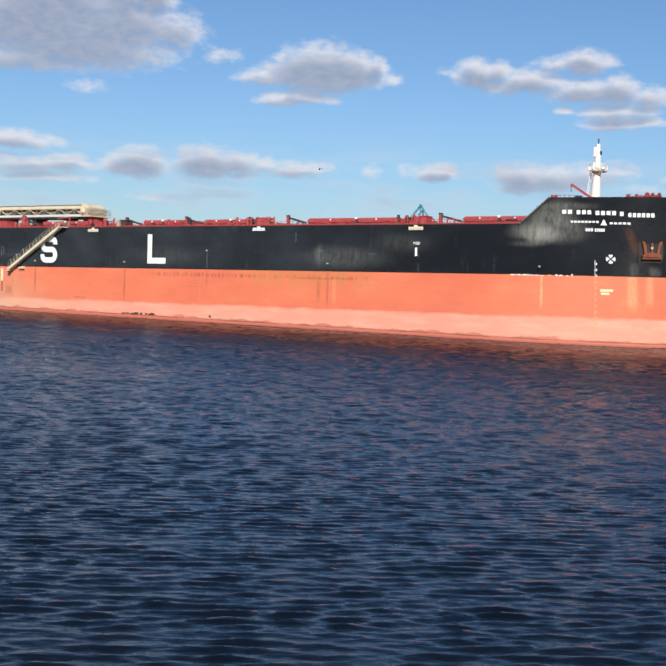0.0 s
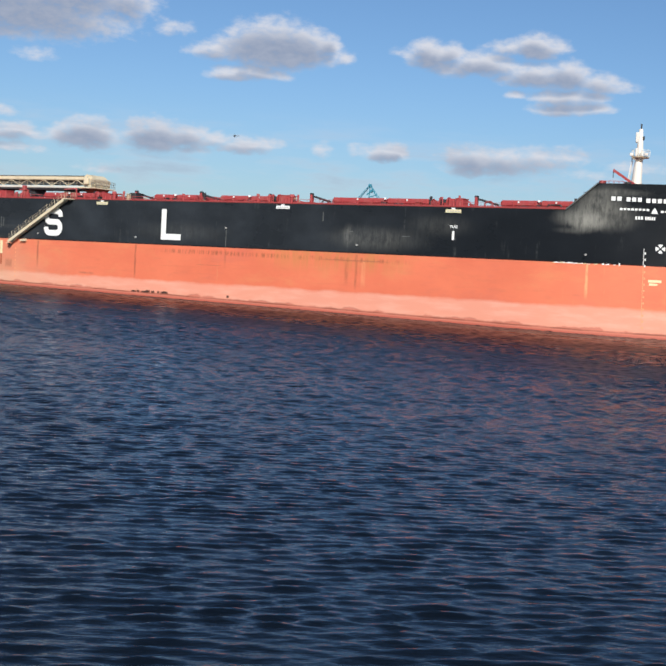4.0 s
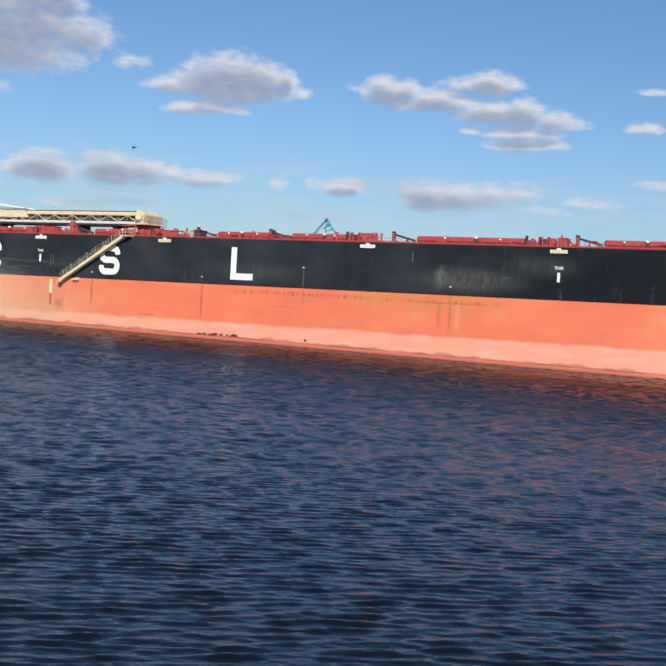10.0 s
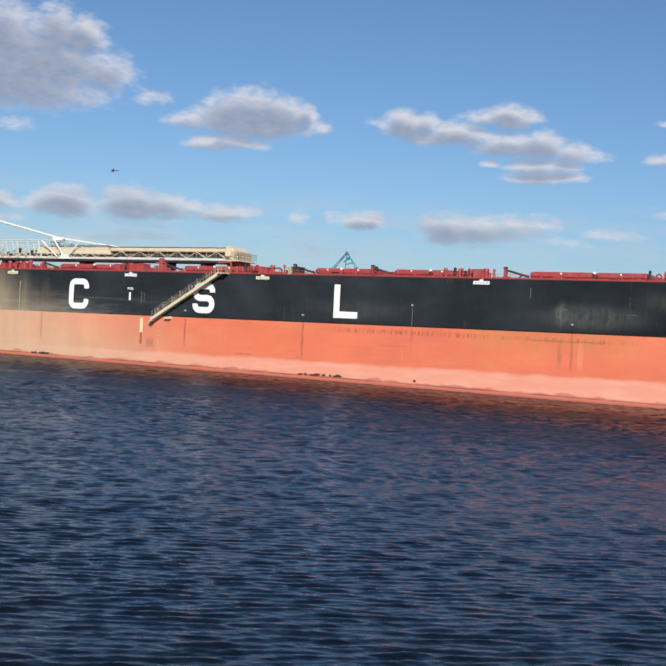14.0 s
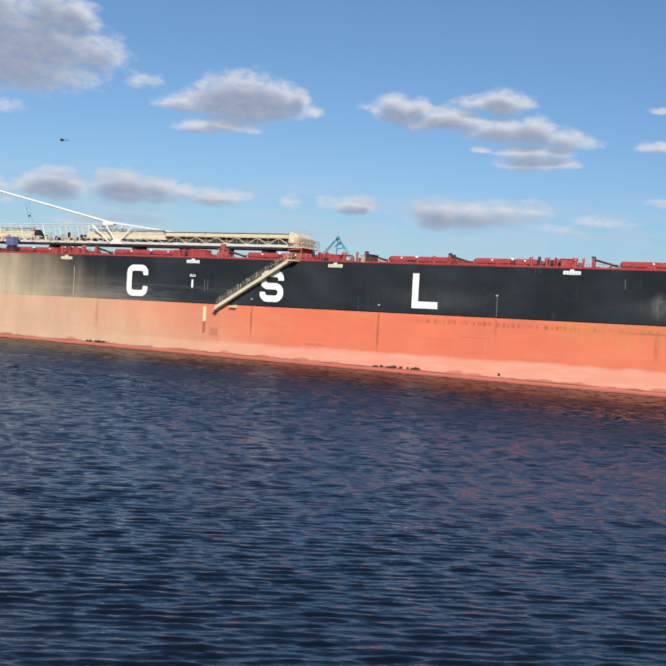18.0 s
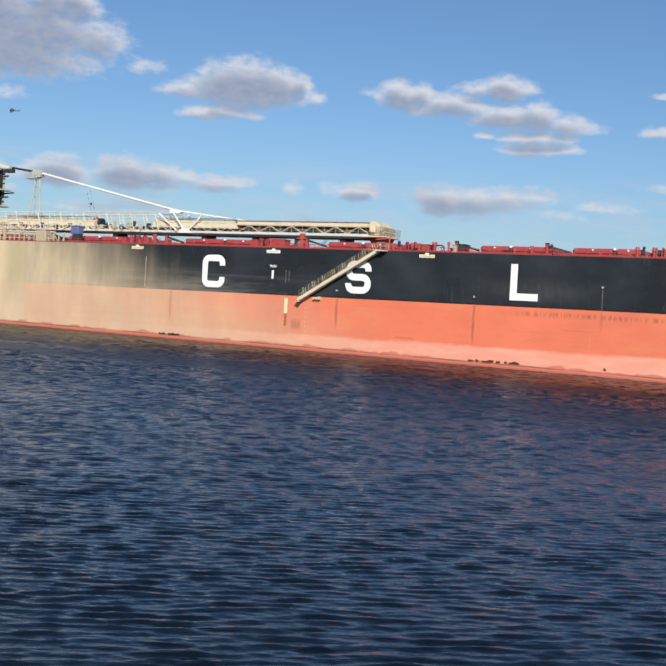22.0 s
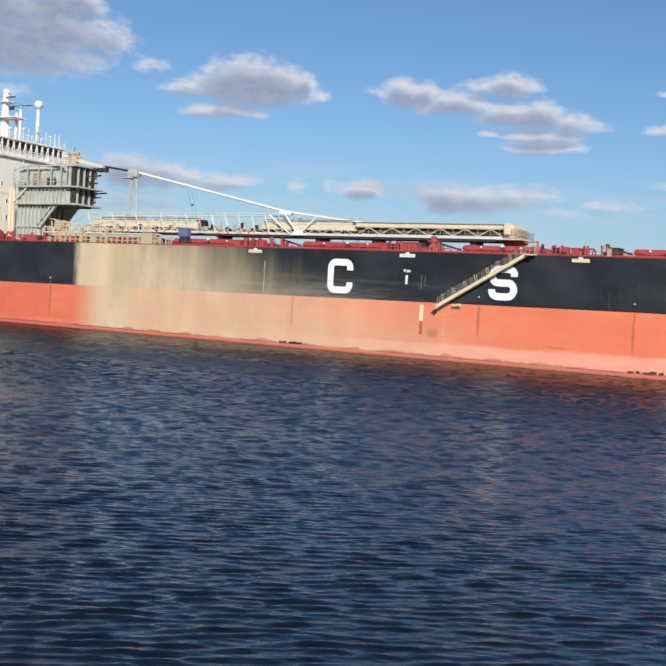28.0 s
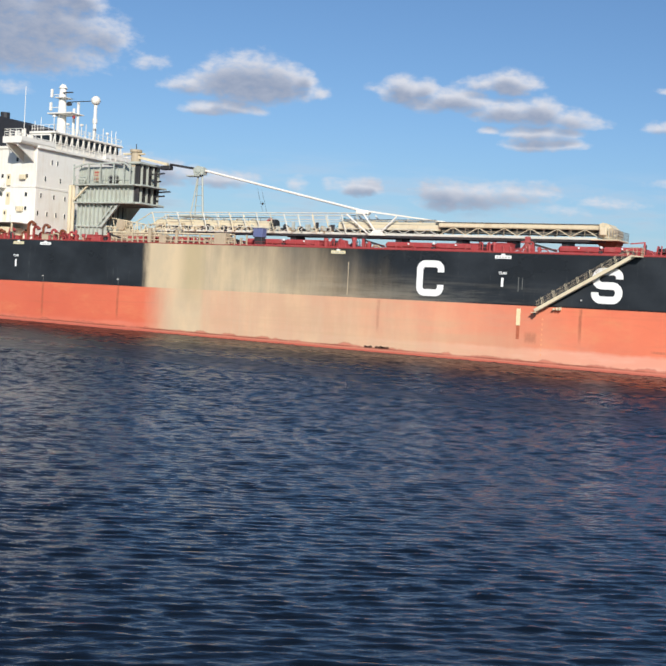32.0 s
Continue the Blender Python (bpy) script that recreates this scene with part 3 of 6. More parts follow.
def water():
    rng = np.random.RandomState(5)
    gx, gy = np.meshgrid(WX, WY)
    cell = np.maximum(np.gradient(WX)[None, :] * 0.8, np.gradient(WY)[:, None])
    z = np.zeros_like(gx)
    # choppy near the bank, calmer in the lee of the ship
    chop = np.interp(gy, (0, 18, 30, 50, 80, 105, 122, 140), (2.4, 2.25, 1.85, 1.5, 1.3, 1.3, 1.3, 1.3))
    lee = np.clip((gy - 22) / 50, 0, 1)
    gust = 0.95 + 0.12 * np.sin(gx * 0.11 + 1.3 * np.sin(gy * 0.07)) * np.sin(gy * 0.13 + 0.8)
    for i in range(140):
        lam = 0.15 * (0.70 / 0.15) ** (rng.rand() ** 1.35)
        a = radians(128 + rng.normal(0, 11 if lam > 0.40 else 18))
        kx, ky = 2 * math.pi / lam * math.cos(a), 2 * math.pi / lam * math.sin(a)
        amp = 0.0027 * lam ** 0.92 * (0.6 + 0.8 * rng.rand())
        seen = np.clip(lam / cell / 1.8 - 1.0, 0, 1)
        ph = kx * gx + ky * gy + rng.rand() * 6.283 + 0.5 * np.sin(gx * 0.31 + gy * 0.23 + i)
        z += amp * seen * (np.sin(ph) - 0.30 * (1 - lee) * np.sin(2 * ph))
    z *= gust * chop
    # short steep chop further out
    row = int(np.searchsorted(WY, 50.0))
    fx, fy = gx[row:], gy[row:]
    steep = np.interp(fy, (50, 85, 140), (0.0, 1.0, 1.25))
    for i in range(36):
        lam = 0.50 * (1.05 / 0.50) ** rng.rand()
        a = radians(124 + rng.normal(0, 16))
        kx, ky = 2 * math.pi / lam * math.cos(a), 2 * math.pi / lam * math.sin(a)
        z[row:] += 0.0048 * lam * steep * np.sin(kx * fx + ky * fy + rng.rand() * 6.283 + 0.6 * np.sin(fx * 0.27 + fy * 0.19 + i))
    z += 5.0 * z * z
    verts = np.stack([gx, gy, z], -1).reshape(-1, 3)
    ny, nx = gx.shape
    idx = np.arange(ny * nx).reshape(ny, nx)
    f = np.stack([idx[:-1, :-1], idx[:-1, 1:], idx[1:, 1:], idx[1:, :-1]], -1).reshape(-1, 4)
    me = bpy.data.meshes.new("water")
    me.vertices.add(len(verts))
    me.vertices.foreach_set("co", verts.ravel())
    me.loops.add(f.size)
    me.loops.foreach_set("vertex_index", f.ravel())
    me.polygons.add(len(f))
    me.polygons.foreach_set("loop_start", np.arange(0, f.size, 4))
    me.polygons.foreach_set("use_smooth", np.ones(len(f), bool))
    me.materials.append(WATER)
    me.update(calc_edges=True)
    return tagged(new("water", me), "dark blue rippled river water with choppy wavelets", "water", kind="structure")


river = water()

# dark grey that carries the shade inside the steelwork as colour
SHADE = paint("shade-dark grey steel", (0.15, 0.15, 0.135), (0.07, 0.065, 0.055), 0.6, 0.6, 0.6)


# ---- the ship: x to the bow, starboard side at y = -16.1, z = 0 at the water amidships ----
SIDE = 16.1
DECK = 13.3
LOADLINE = 7.1
ship = tagged(new("cargo_ship"), "long black and orange-red bulk carrier with a white deckhouse, moving ahead", "ship")


def half_breadth(x, z):
    h = min(max((z + 3) / 18.0, 0), 1.3)
    b = SIDE
    x0, xs = 77 + 4 * h, 112 + 4.5 * h
    if x > x0:
        b *= max(0.0, 1 - ((x - x0) / (xs - x0)) ** 2.5)
    if x < -88:
        u = (-88 - x) / 26
        b *= 1 - (0.10 + 0.45 * max(0, 1 - h * 2.2)) * u ** 2
    if z < -4:
        b *= 1 - 0.12 * ((-4 - z) / 4) ** 2
    return b


def sheer(x):
    if x <= 86.2:
        return DECK
    if x >= 89.9:
        return 16.45 + 0.008 * (x - 89.9)
    return DECK + (x - 86.2) / 3.7 * 3.15


STATIONS = [-114 + 4 * i for i in range(48)] + [78 + 1.5 * i for i in range(5)] + [86.2, 87.1, 88, 89, 89.9] + [91 + 1.25 * i for i in range(18)]
STATIONS = [x for x in STATIONS if x < 112.4] + [112.4, 113.2]


def shell(name, levels, material, label):
    verts, faces = [], []
    n = len(levels(0))
    for side in (-1, 1):
        base = len(verts)
        for x in STATIONS:
            for z in levels(x):
                verts.append((x, side * half_breadth(x, z), z))
        for i in range(len(STATIONS) - 1):
            for j in range(n - 1):
                a = base + i * n + j
                q = (a, a + n, a + n + 1, a + 1)
                faces.append(q if side < 0 else q[::-1])
    stern = [0 * n + j for j in range(n)]
    port = len(verts) // 2
    for j in range(n - 1):
        faces.append((stern[j], stern[j + 1], port + j + 1, port + j))
    ob = quads(name, verts, faces, material, ship)
    ob["label"] = label
    return ob


def split(lo, hi, k):
    return [lo + (hi - lo) * i / k for i in range(k + 1)]


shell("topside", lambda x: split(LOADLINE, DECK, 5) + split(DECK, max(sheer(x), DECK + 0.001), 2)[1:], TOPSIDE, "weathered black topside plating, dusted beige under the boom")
shell("hull_bottom", lambda x: split(-7, LOADLINE, 9), BOTTOM, "faded orange-red bottom paint above the water")
verts, faces = [], []
for x in [s for s in STATIONS if s <= 88.1]:
    b = half_breadth(x, DECK) - 0.02
    verts += [(x, -b, DECK - 0.02), (x, b, DECK - 0.02)]
for i in range(len(verts) // 2 - 1):
    faces.append((2 * i, 2 * i + 2, 2 * i + 3, 2 * i + 1))
quads("main_deck", verts, faces, DECKRED, ship, False)
verts, faces = [], []
for x in [s for s in STATIONS if s >= 87.9]:
    b = half_breadth(x, 15.4) - 0.02
    verts += [(x, -b, 15.4), (x, b, 15.4)]
for i in range(len(verts) // 2 - 1):
    faces.append((2 * i, 2 * i + 2, 2 * i + 3, 2 * i + 1))
quads("forecastle_deck", verts, faces, DECKRED, ship, False)
part("forecastle_bulkhead", box(B(), 87.8, 88.0, -15.2, 15.2, DECK - 0.02, 14.7), DECKRED, ship)
for s in (-1, 1):
    part("deck_edge", box(B(), -112, 86, s * 15.95 - 0.12, s * 15.95 + 0.12, DECK - 0.01, DECK + 0.12, 0.03), DECKRED, ship, "dull red raised deck edge")


# ---- large white marks painted on the side, drawn as strokes ----
def stroke(bm, pts, w, closed=False, y=-SIDE - 0.02, bend=0.0):
    """A flat band of width w along (x, z) points on the side plating."""
    pts = [Vector((p[0], p[1])) for p in pts]
    left, right = [], []
    for i, p in enumerate(pts):
        a = (p - pts[i - 1]).normalized() if i else (pts[1] - p).normalized()
        b = (pts[i + 1] - p).normalized() if i < len(pts) - 1 else a
        t = (a + b).normalized()
        nrm = Vector((-t.y, t.x))
        k = w / 2 / max(0.4, math.sqrt((1 + a.dot(b)) / 2))
        left.append(p + nrm * k)
        right.append(p - nrm * k)
    for yy, flip in ((y, False), (y + 0.015, True)):
        vl = [bm.verts.new((p.x, yy, p.y)) for p in left]
        vr = [bm.verts.new((p.x, yy, p.y)) for p in right]
        for i in range(len(pts) - 1):
            q = (vl[i], vr[i], vr[i + 1], vl[i + 1])
            bm.faces.new(q if not flip else q[::-1])
    return bm


def arc(cx, cz, rx, rz, a0, a1, k=7):
    return [(cx + rx * math.cos(radians(a0 + (a1 - a0) * i / k)), cz + rz * math.sin(radians(a0 + (a1 - a0) * i / k))) for i in range(k + 1)]


WB = 0.86
x0, x1, z0, z1 = -17.72, -14.05, 7.72, 12.15
h = WB / 2
part("hull_mark", stroke(B(), [(x1 - h, z1 - 1.45)] + arc(x1 - h - 0.7, z1 - h - 0.7, 0.7, 0.7, 0, 90) + arc(x0 + h + 0.7, z1 - h - 0.7, 0.7, 0.7, 90, 180) + arc(x0 + h + 0.7, z0 + h + 0.7, 0.7, 0.7, 180, 270) + arc(x1 - h - 0.7, z0 + h + 0.7, 0.7, 0.7, 270, 360) + [(x1 - h, z0 + 1.45)], WB), MARKWHITE, ship, "large white painted bracket shape")
x0, x1, z0, z1 = 4.5, 8.15, 7.78, 11.95
zm = (z0 + z1) / 2
r = (z1 - zm - 0.0 - h) / 2
pts = [(x1 - h, z1 - 1.30)] + arc(x1 - h - 0.75, z1 - h - 0.7, 0.75, 0.7, 0, 90) + arc(x0 + h + 0.75, z1 - h - r, 0.75, r, 90, 270) + arc(x1 - h - 0.75, zm - r, 0.75, r, 90, -90) + arc(x0 + h + 0.75, z0 + h + 0.7, 0.75, 0.7, 270, 180) + [(x0 + h, z0 + 1.30)]
part("hull_mark", stroke(B(), pts, WB), MARKWHITE, ship, "large white painted double bend shape")
part("hull_mark", stroke(B(), [(26.75 + h, 12.18), (26.75 + h, 7.85 + h), (30.25, 7.85 + h)], WB), MARKWHITE, ship, "large white painted elbow shape")


# ---- marks and stains on the side plating ----
def decal(name, x0, x1, z0, z1, material, label="", out=0.02, top=None):
    """A thin painted or stained patch that follows the plating."""
    bm = B()
    kx, kz = max(1, round((x1 - x0) / 1.5)), max(1, round((z1 - z0) / 1.5))
    grid = []
    for i in range(kx + 1):
        col = []
        for j in range(kz + 1):
            x = x0 + (x1 - x0) * i / kx
            z = z0 + (z1 - z0) * j / kz
            col.append(bm.verts.new((x, -half_breadth(x, z) - out, z)))
        grid.append(col)
    for i in range(kx):
        for j in range(kz):
            bm.faces.new((grid[i][j], grid[i + 1][j], grid[i + 1][j + 1], grid[i][j + 1]))
    made = bmesh.ops.extrude_face_region(bm, geom=bm.faces[:])
    bmesh.ops.translate(bm, vec=(0, out - 0.005, 0), verts=[v for v in made["geom"] if isinstance(v, bmesh.types.BMVert)])
    bmesh.ops.recalc_face_normals(bm, faces=bm.faces[:])
    return part(name, bm, material, ship, label)


# station plates under the deck edge, with a small lug on each
for i, x in enumerate((71.85, 47.0, 15.7, -6.5, -29.0, -78.5, -83.8)):
    plate = decal("station_plate", x - 1.05, x + 1.05, 12.62, 13.02, MARKWHITE if i % 2 else YELLOW, "white lettered plate under the deck edge")
    part("lug", box(B(), x - 0.25, x + 0.25, -SIDE - 0.04, -SIDE + 0.02, 13.02, 13.22), MARKWHITE, plate)
    for k in range(5):
        part("bar", box(B(), x - 0.85 + 0.36 * k, x - 0.60 + 0.36 * k, -SIDE - 0.028, -SIDE - 0.018, 12.73, 12.87), CHALKY, plate)


def words(text, x, z, size, material, y=-SIDE - 0.03):
    cu = bpy.data.curves.new("writing", "FONT")
    cu.body, cu.size, cu.extrude, cu.align_x = text, size, 0.01, "CENTER"
    cu.offset = 0.015
    tmp = bpy.data.objects.new("writing", cu)
    scene.collection.objects.link(tmp)
    bpy.context.view_layer.update()
    me = bpy.data.meshes.new_from_object(tmp.evaluated_get(bpy.context.evaluated_depsgraph_get()))
    bpy.data.objects.remove(tmp)
    me.transform(Matrix.Translation((x, y, z)) @ pose(0, 0, 0, 90, 0, 0) @ Matrix.Diagonal((1.15, 1, 1, 1)))
    me.materials.clear()
    me.materials.append(material)
    ob = new("writing", me)
    ob.parent = ship
    ob["label"] = "small white painted word on the black plating"
    return ob


for x in (72.0, -6.45, -84.2):
    words("TUG", x, 10.75, 0.44, MARKWHITE)
    decal("tug_arrow", x - 0.16, x + 0.16, 9.25, 10.35, MARKWHITE, "short white upright bar")

# ship's particulars on the bow, as plain white bars
for a, b, k, z, hh in ((91.25, 92.6, 2, 14.73, 0.48), (92.95, 94.8, 3, 14.68, 0.48), (95.1, 97.55, 4, 14.60, 0.48), (97.8, 98.35, 1, 14.53, 0.48), (98.7, 101.6, 6, 14.40, 0.48),
                       (92.3, 95.6, 8, 13.55, 0.24), (96.7, 99.1, 5, 13.40, 0.24), (94.05, 94.95, 3, 12.60, 0.38), (95.1, 96.25, 5, 12.58, 0.38)):
    w = (b - a) / k
    for i in range(k):
        decal("name_bar", a + w * i + 0.14 * w, a + w * (i + 1) - 0.16 * w, z - hh / 2, z + hh / 2, MARKWHITE)
def on_plating(name, pts, material, label=""):
    """A flat painted outline laid on the curved plating."""
    bm = B()
    c = [sum(p[i] for p in pts) / len(pts) for i in (0, 1)]
    ring = [bm.verts.new((x, -half_breadth(x, z) - 0.03, z)) for x, z in pts]
    mid = bm.verts.new((c[0], -half_breadth(*c) - 0.03, c[1]))
    for i in range(len(ring)):
        bm.faces.new((mid, ring[i], ring[(i + 1) % len(ring)]))
    made = bmesh.ops.extrude_face_region(bm, geom=bm.faces[:])
    bmesh.ops.translate(bm, vec=(0, 0.025, 0), verts=[v for v in made["geom"] if isinstance(v, bmesh.types.BMVert)])
    bmesh.ops.recalc_face_normals(bm, faces=bm.faces[:])
    return part(name, bm, material, ship, label)


on_plating("emblem", [(95.75, 13.15), (96.5, 13.15), (96.12, 13.85)], MARKWHITE, "small white triangle emblem")
# thruster mark: a quartered disc
cx, cz = 96.9, 9.15
for q in range(4):
    pts = [(cx + 0.09 * math.cos(radians(90 * q)), cz + 0.09 * math.sin(radians(90 * q)))] + arc(cx, cz, 0.52, 0.52, 90 * q - 30, 90 * q + 30, 5)
    on_plating("thruster_mark", pts, MARKWHITE, "quarter of a white thruster disc")
# draught scales and discharge pipes with their runs
for i in range(13):
    z = -0.2 + 0.72 * i
    decal("draught_mark", 95.26, 95.40, z, z + 0.24, MARKWHITE if z > 6.5 else PALERUN)
decal("scale_line", 95.15, 95.20, 7.2, 9.1, MARKWHITE)
decal("scale_line", 95.15, 95.20, 0.2, 7.0, PALERUN)
for i in range(8):
    decal("draught_mark", -1.22, -1.10, 1.3 + 0.6 * i, 1.52 + 0.6 * i, PALERUN)
decal("warning_mark", 95.75, 97.15, 5.25, 5.55, YELLOW, "yellow lettered mark")
decal("warning_mark", 95.85, 96.75, 4.88, 5.15, YELLOW, "yellow lettered mark")
decal("gauge_board", -4.42, -3.92, 4.75, 6.75, YELLOW, "pale upright board, red below")
decal("gauge_board", -4.35, -3.95, 3.1, 4.74, STAIN, "red lower part of the board")
rng = random.Random(9)
x = 84.9
while x < 92.6:
    w, hh = rng.uniform(0.15, 0.5), rng.uniform(0.05, 0.22) * (1.0 if x < 89 else 1.5)
    pts = [(x, 7.02), (x + w, 7.02), (x + w * 0.85, 7.02 + hh), (x + w * 0.4, 7.04 + hh * rng.uniform(0.4, 1.1)), (x + w * 0.1, 7.02 + hh * 0.7)]
    on_plating("scraped_paint", pts, MARKWHITE if rng.random() < 0.7 else YELLOW, "bare pale scrape along the paint line")
    x += w * (rng.uniform(0.8, 1.1) if x < 88.6 else rng.uniform(1.4, 2.6))
rng = random.Random(4)
for x, zt, zb, m in ((3.4, 8.05, 4.0, STAIN), (22.3, 8.05, 2.3, STAIN), (38.0, 9.8, 7.2, GREYSTAIN), (58.6, 8.15, 2.0, STAIN), (89.0, 8.1, 2.0, PALERUN), (-64.5, 8.0, 7.2, GREYSTAIN), (-78.6, 8.0, 2.2, GREYSTAIN)):
    outlet = part("outlet", tube(B(), (x, -SIDE + 0.02, zt), (x, -SIDE - 0.25, zt), 0.11, 10), CHALKY, ship, "small white overboard outlet")
    if zt > 8.5 or m is GREYSTAIN:
        decal("stain_run", x - 0.06, x + 0.04, 7.2, zt - 0.2, CHALK, "chalky run below the outlet", 0.012)
# weed and bare steel just above the water
for a, b in ((21.9, 22.7), (22.9, 23.3), (23.7, 25.2), (25.5, 26.0), (26.6, 26.9), (27.2, 28.4), (38.6, 38.9), (-24.5, -23.4), (-23.0, -21.8), (-22.2, -21.0)):
    h0 = 0.35 if a > 0 else 0.95
    bm = B()
    k = 5
    top = [(a + (b - a) * i / k, h0 + rng.uniform(0.02, 0.22)) for i in range(k + 1)]
    prism(bm, [(a, h0 - 0.15)] + [(b, h0 - 0.12)] + top[::-1], -SIDE - 0.05, -SIDE + 0.01)
    part("fouling", bm, FOUL, ship, "black weed patch above the waterline")
# chalky scuffs on the black plating
for x, z, w, hh in ((57.0, 9.5, 0.12, 1.3), (57.6, 9.9, 0.5, 0.10), (53.3, 11.7, 0.10, 1.2), (65.5, 9.5, 1.2, 0.07), (-4.4, 9.6, 0.12, 1.7), (-3.9, 9.7, 0.1, 1.4)):
    decal("scuff", x - w / 2, x + w / 2, z - hh / 2, z + hh / 2, CHALK, "chalky scuff on the black plating", 0.010)

decal("pale_run", -27.45, -27.33, 7.4, 11.6, BUFF, "pale run down the dusty plating", 0.010)

# anchor in its pocket
ax, az = 101.2, 10.4
ya = -half_breadth(ax, az)
slope = math.degrees(math.atan2(half_breadth(ax - 1, az) - half_breadth(ax + 1, az), 2))
anchor = new("anchor")
anchor.parent = ship
anchor.matrix_basis = pose(ax, ya, az, 0, 0, slope)
anchor["label"] = "rusty stockless anchor in its hawse pocket"
part("hawse_plate", prism(B(), [(-1.5, -1.6), (1.1, -1.6), (1.4, -1.1), (1.35, 0.7), (0.9, 1.2), (-0.8, 1.3), (-1.5, 0.9)], -0.06, 0.3), HAWSE, anchor)
part("crown", prism(B(), [(-1.0, -0.95), (1.0, -0.95), (1.15, -0.72), (0.5, -0.42), (-0.5, -0.42), (-1.15, -0.72)], -0.65, -0.10), RUST, anchor)
for s in (-1, 1):
    part("fluke", prism(B(), [(s * 0.55, -0.6), (s * 0.85, -0.66), (s * 1.02, 0.3), (s * 1.22, 0.98), (s * 0.85, 0.85), (s * 0.66, 0.3)], -0.50, -0.18), RUST, anchor)
part("shank", tube(B(), (0, -0.35, -0.5), (0, -0.30, 0.75), 0.15, 8), RUST, anchor)
part("shackle", ball(B(), (0, -0.4, 0.12), 0.16), CREAM, anchor)
part("lip", box(B(), -1.2, 1.2, -0.6, 0.1, -1.22, -1.0, 0.08), RUST, anchor)


# ---- rails ----
def railing(name, pts, height, material, gap=1.5, bars=2, r=0.035, parent=ship, label=""):
    """Posts and bars along a line of points; one part."""
    bm = B()
    for p, q in zip(pts, pts[1:]):
        p, q = Vector(p), Vector(q)
        k = max(1, round((q - p).length / gap))
        for i in range(k + 1):
            c = p.lerp(q, i / k)
            beam(bm, c, c + Vector((0, 0, height)), r * 2, r * 2)
        for b in range(bars):
            u = Vector((0, 0, height * (b + 1) / bars))
            beam(bm, p + u, q + u, r * 1.7, r * 1.7)
    return part(name, bm, material, parent, label)


# ---- hatches: two pontoon covers on a coaming, with their link arms and posts ----
HATCHES = [(75.4, 85.0, 80.6), (50.9, 65.5, 59.1), (32.2, 40.6, 37.4), (20.2, 29.3, 24.3), (-1.8, 8.6, 3.6), (-25.4, -12.3, -18.4), (-47.2, -34.6, -41.0), (-68.5, -51.0, -60.0)]
for a, b, mid in HATCHES:
    hatch = part("hatch", box(B(), a - 0.1, b + 0.1, -9.8, 9.8, DECK, 13.75, 0.04), DECKRED, ship, "red steel hatch with raised covers")
    for p, q in ((a, mid - 0.12), (mid + 0.12, b)):
        cover = part("cover", box(B(), p, q, -9.9, 9.9, 13.90, 14.72, 0.24), RED, hatch)
        k = max(2, round((q - p) / 1.15))
        for i in range(k):
            x = p + 0.4 + (q - p - 0.8) * i / max(1, k - 1)
            if i % 2:
                again_to = box(B(), x - 0.06, x + 0.06, -10.0, -9.9, 13.9, 14.55)
                part("rib", again_to, RED, hatch)
        part("skirt", box(B(), p + 0.1, q - 0.1, -10.05, -9.9, 13.78, 13.92, 0.02), RED, hatch)
        part("lamp", box(B(), (p + q) / 2 - 0.11, (p + q) / 2 + 0.11, -10.06, -9.92, 14.38, 14.6, 0.03), MARKWHITE, hatch, "small white fitting")
    part("cleat", box(B(), mid - 0.13, mid + 0.15, -10.12, -9.8, 14.48, 14.78, 0.05), MARKWHITE, hatch, "white cleat between the covers")
    part("wheel_box", box(B(), mid - 0.25, mid + 0.25, -10.2, -9.9, 13.55, 14.2, 0.05), DARK, hatch)
    # aft link arm, lying at a slope from its post
    part("arm_post", box(B(), a - 3.35, a - 3.0, -10.2, -9.6, DECK, 15.0, 0.05), RED, hatch)
    part("link_arm", beam(B(), (a - 3.2, -9.9, 14.85), (a - 0.1, -9.9, 14.05), 0.3, 0.26), DARK, hatch, "dark steel link arm")
    part("arm_pin", box(B(), a - 3.42, a - 2.95, -10.1, -9.7, 14.95, 15.22, 0.04), DARK, hatch)
    part("end_post", box(B(), b + 0.15, b + 0.42, -10.1, -9.7, DECK, 15.05, 0.04), DARK, hatch)


def winch(x, y, material=RED):
    """A mooring winch: bed, two drums, gearcase, brake post."""
    w = new("winch")
    w.parent = ship
    w.matrix_basis = pose(x, y, DECK)
    part("bed", box(B(), -1.1, 1.1, -0.9, 0.9, 0, 0.28, 0.04), material, w)
    part("drum", tube(B(), (-0.9, 0, 0.85), (0.1, 0, 0.85), 0.42, 12), DARK, w)
    for s in (-0.95, 0.15):
        part("flange", tube(B(), (s - 0.06, 0, 0.85), (s + 0.06, 0, 0.85), 0.72, 14), material, w)
    part("gearcase", box(B(), 0.3, 1.05, -0.6, 0.6, 0.28, 1.35, 0.12), material, w)
    part("brake_post", tube(B(), (-0.4, -0.8, 0.2), (-0.4, -0.8, 1.5), 0.08), material, w)
    return w


def vent(x, y, hgt, r, material, cap=True):
    v = part("vent", tube(B(), (x, y, DECK - 0.02), (x, y, DECK + hgt), r, 10), material, ship)
    if cap:
        part("cap", tube(B(), (x, y, DECK + hgt - 0.1), (x, y, DECK + hgt + 0.28), r * 1.5, 10, r * 1.2), material, v)
    return v


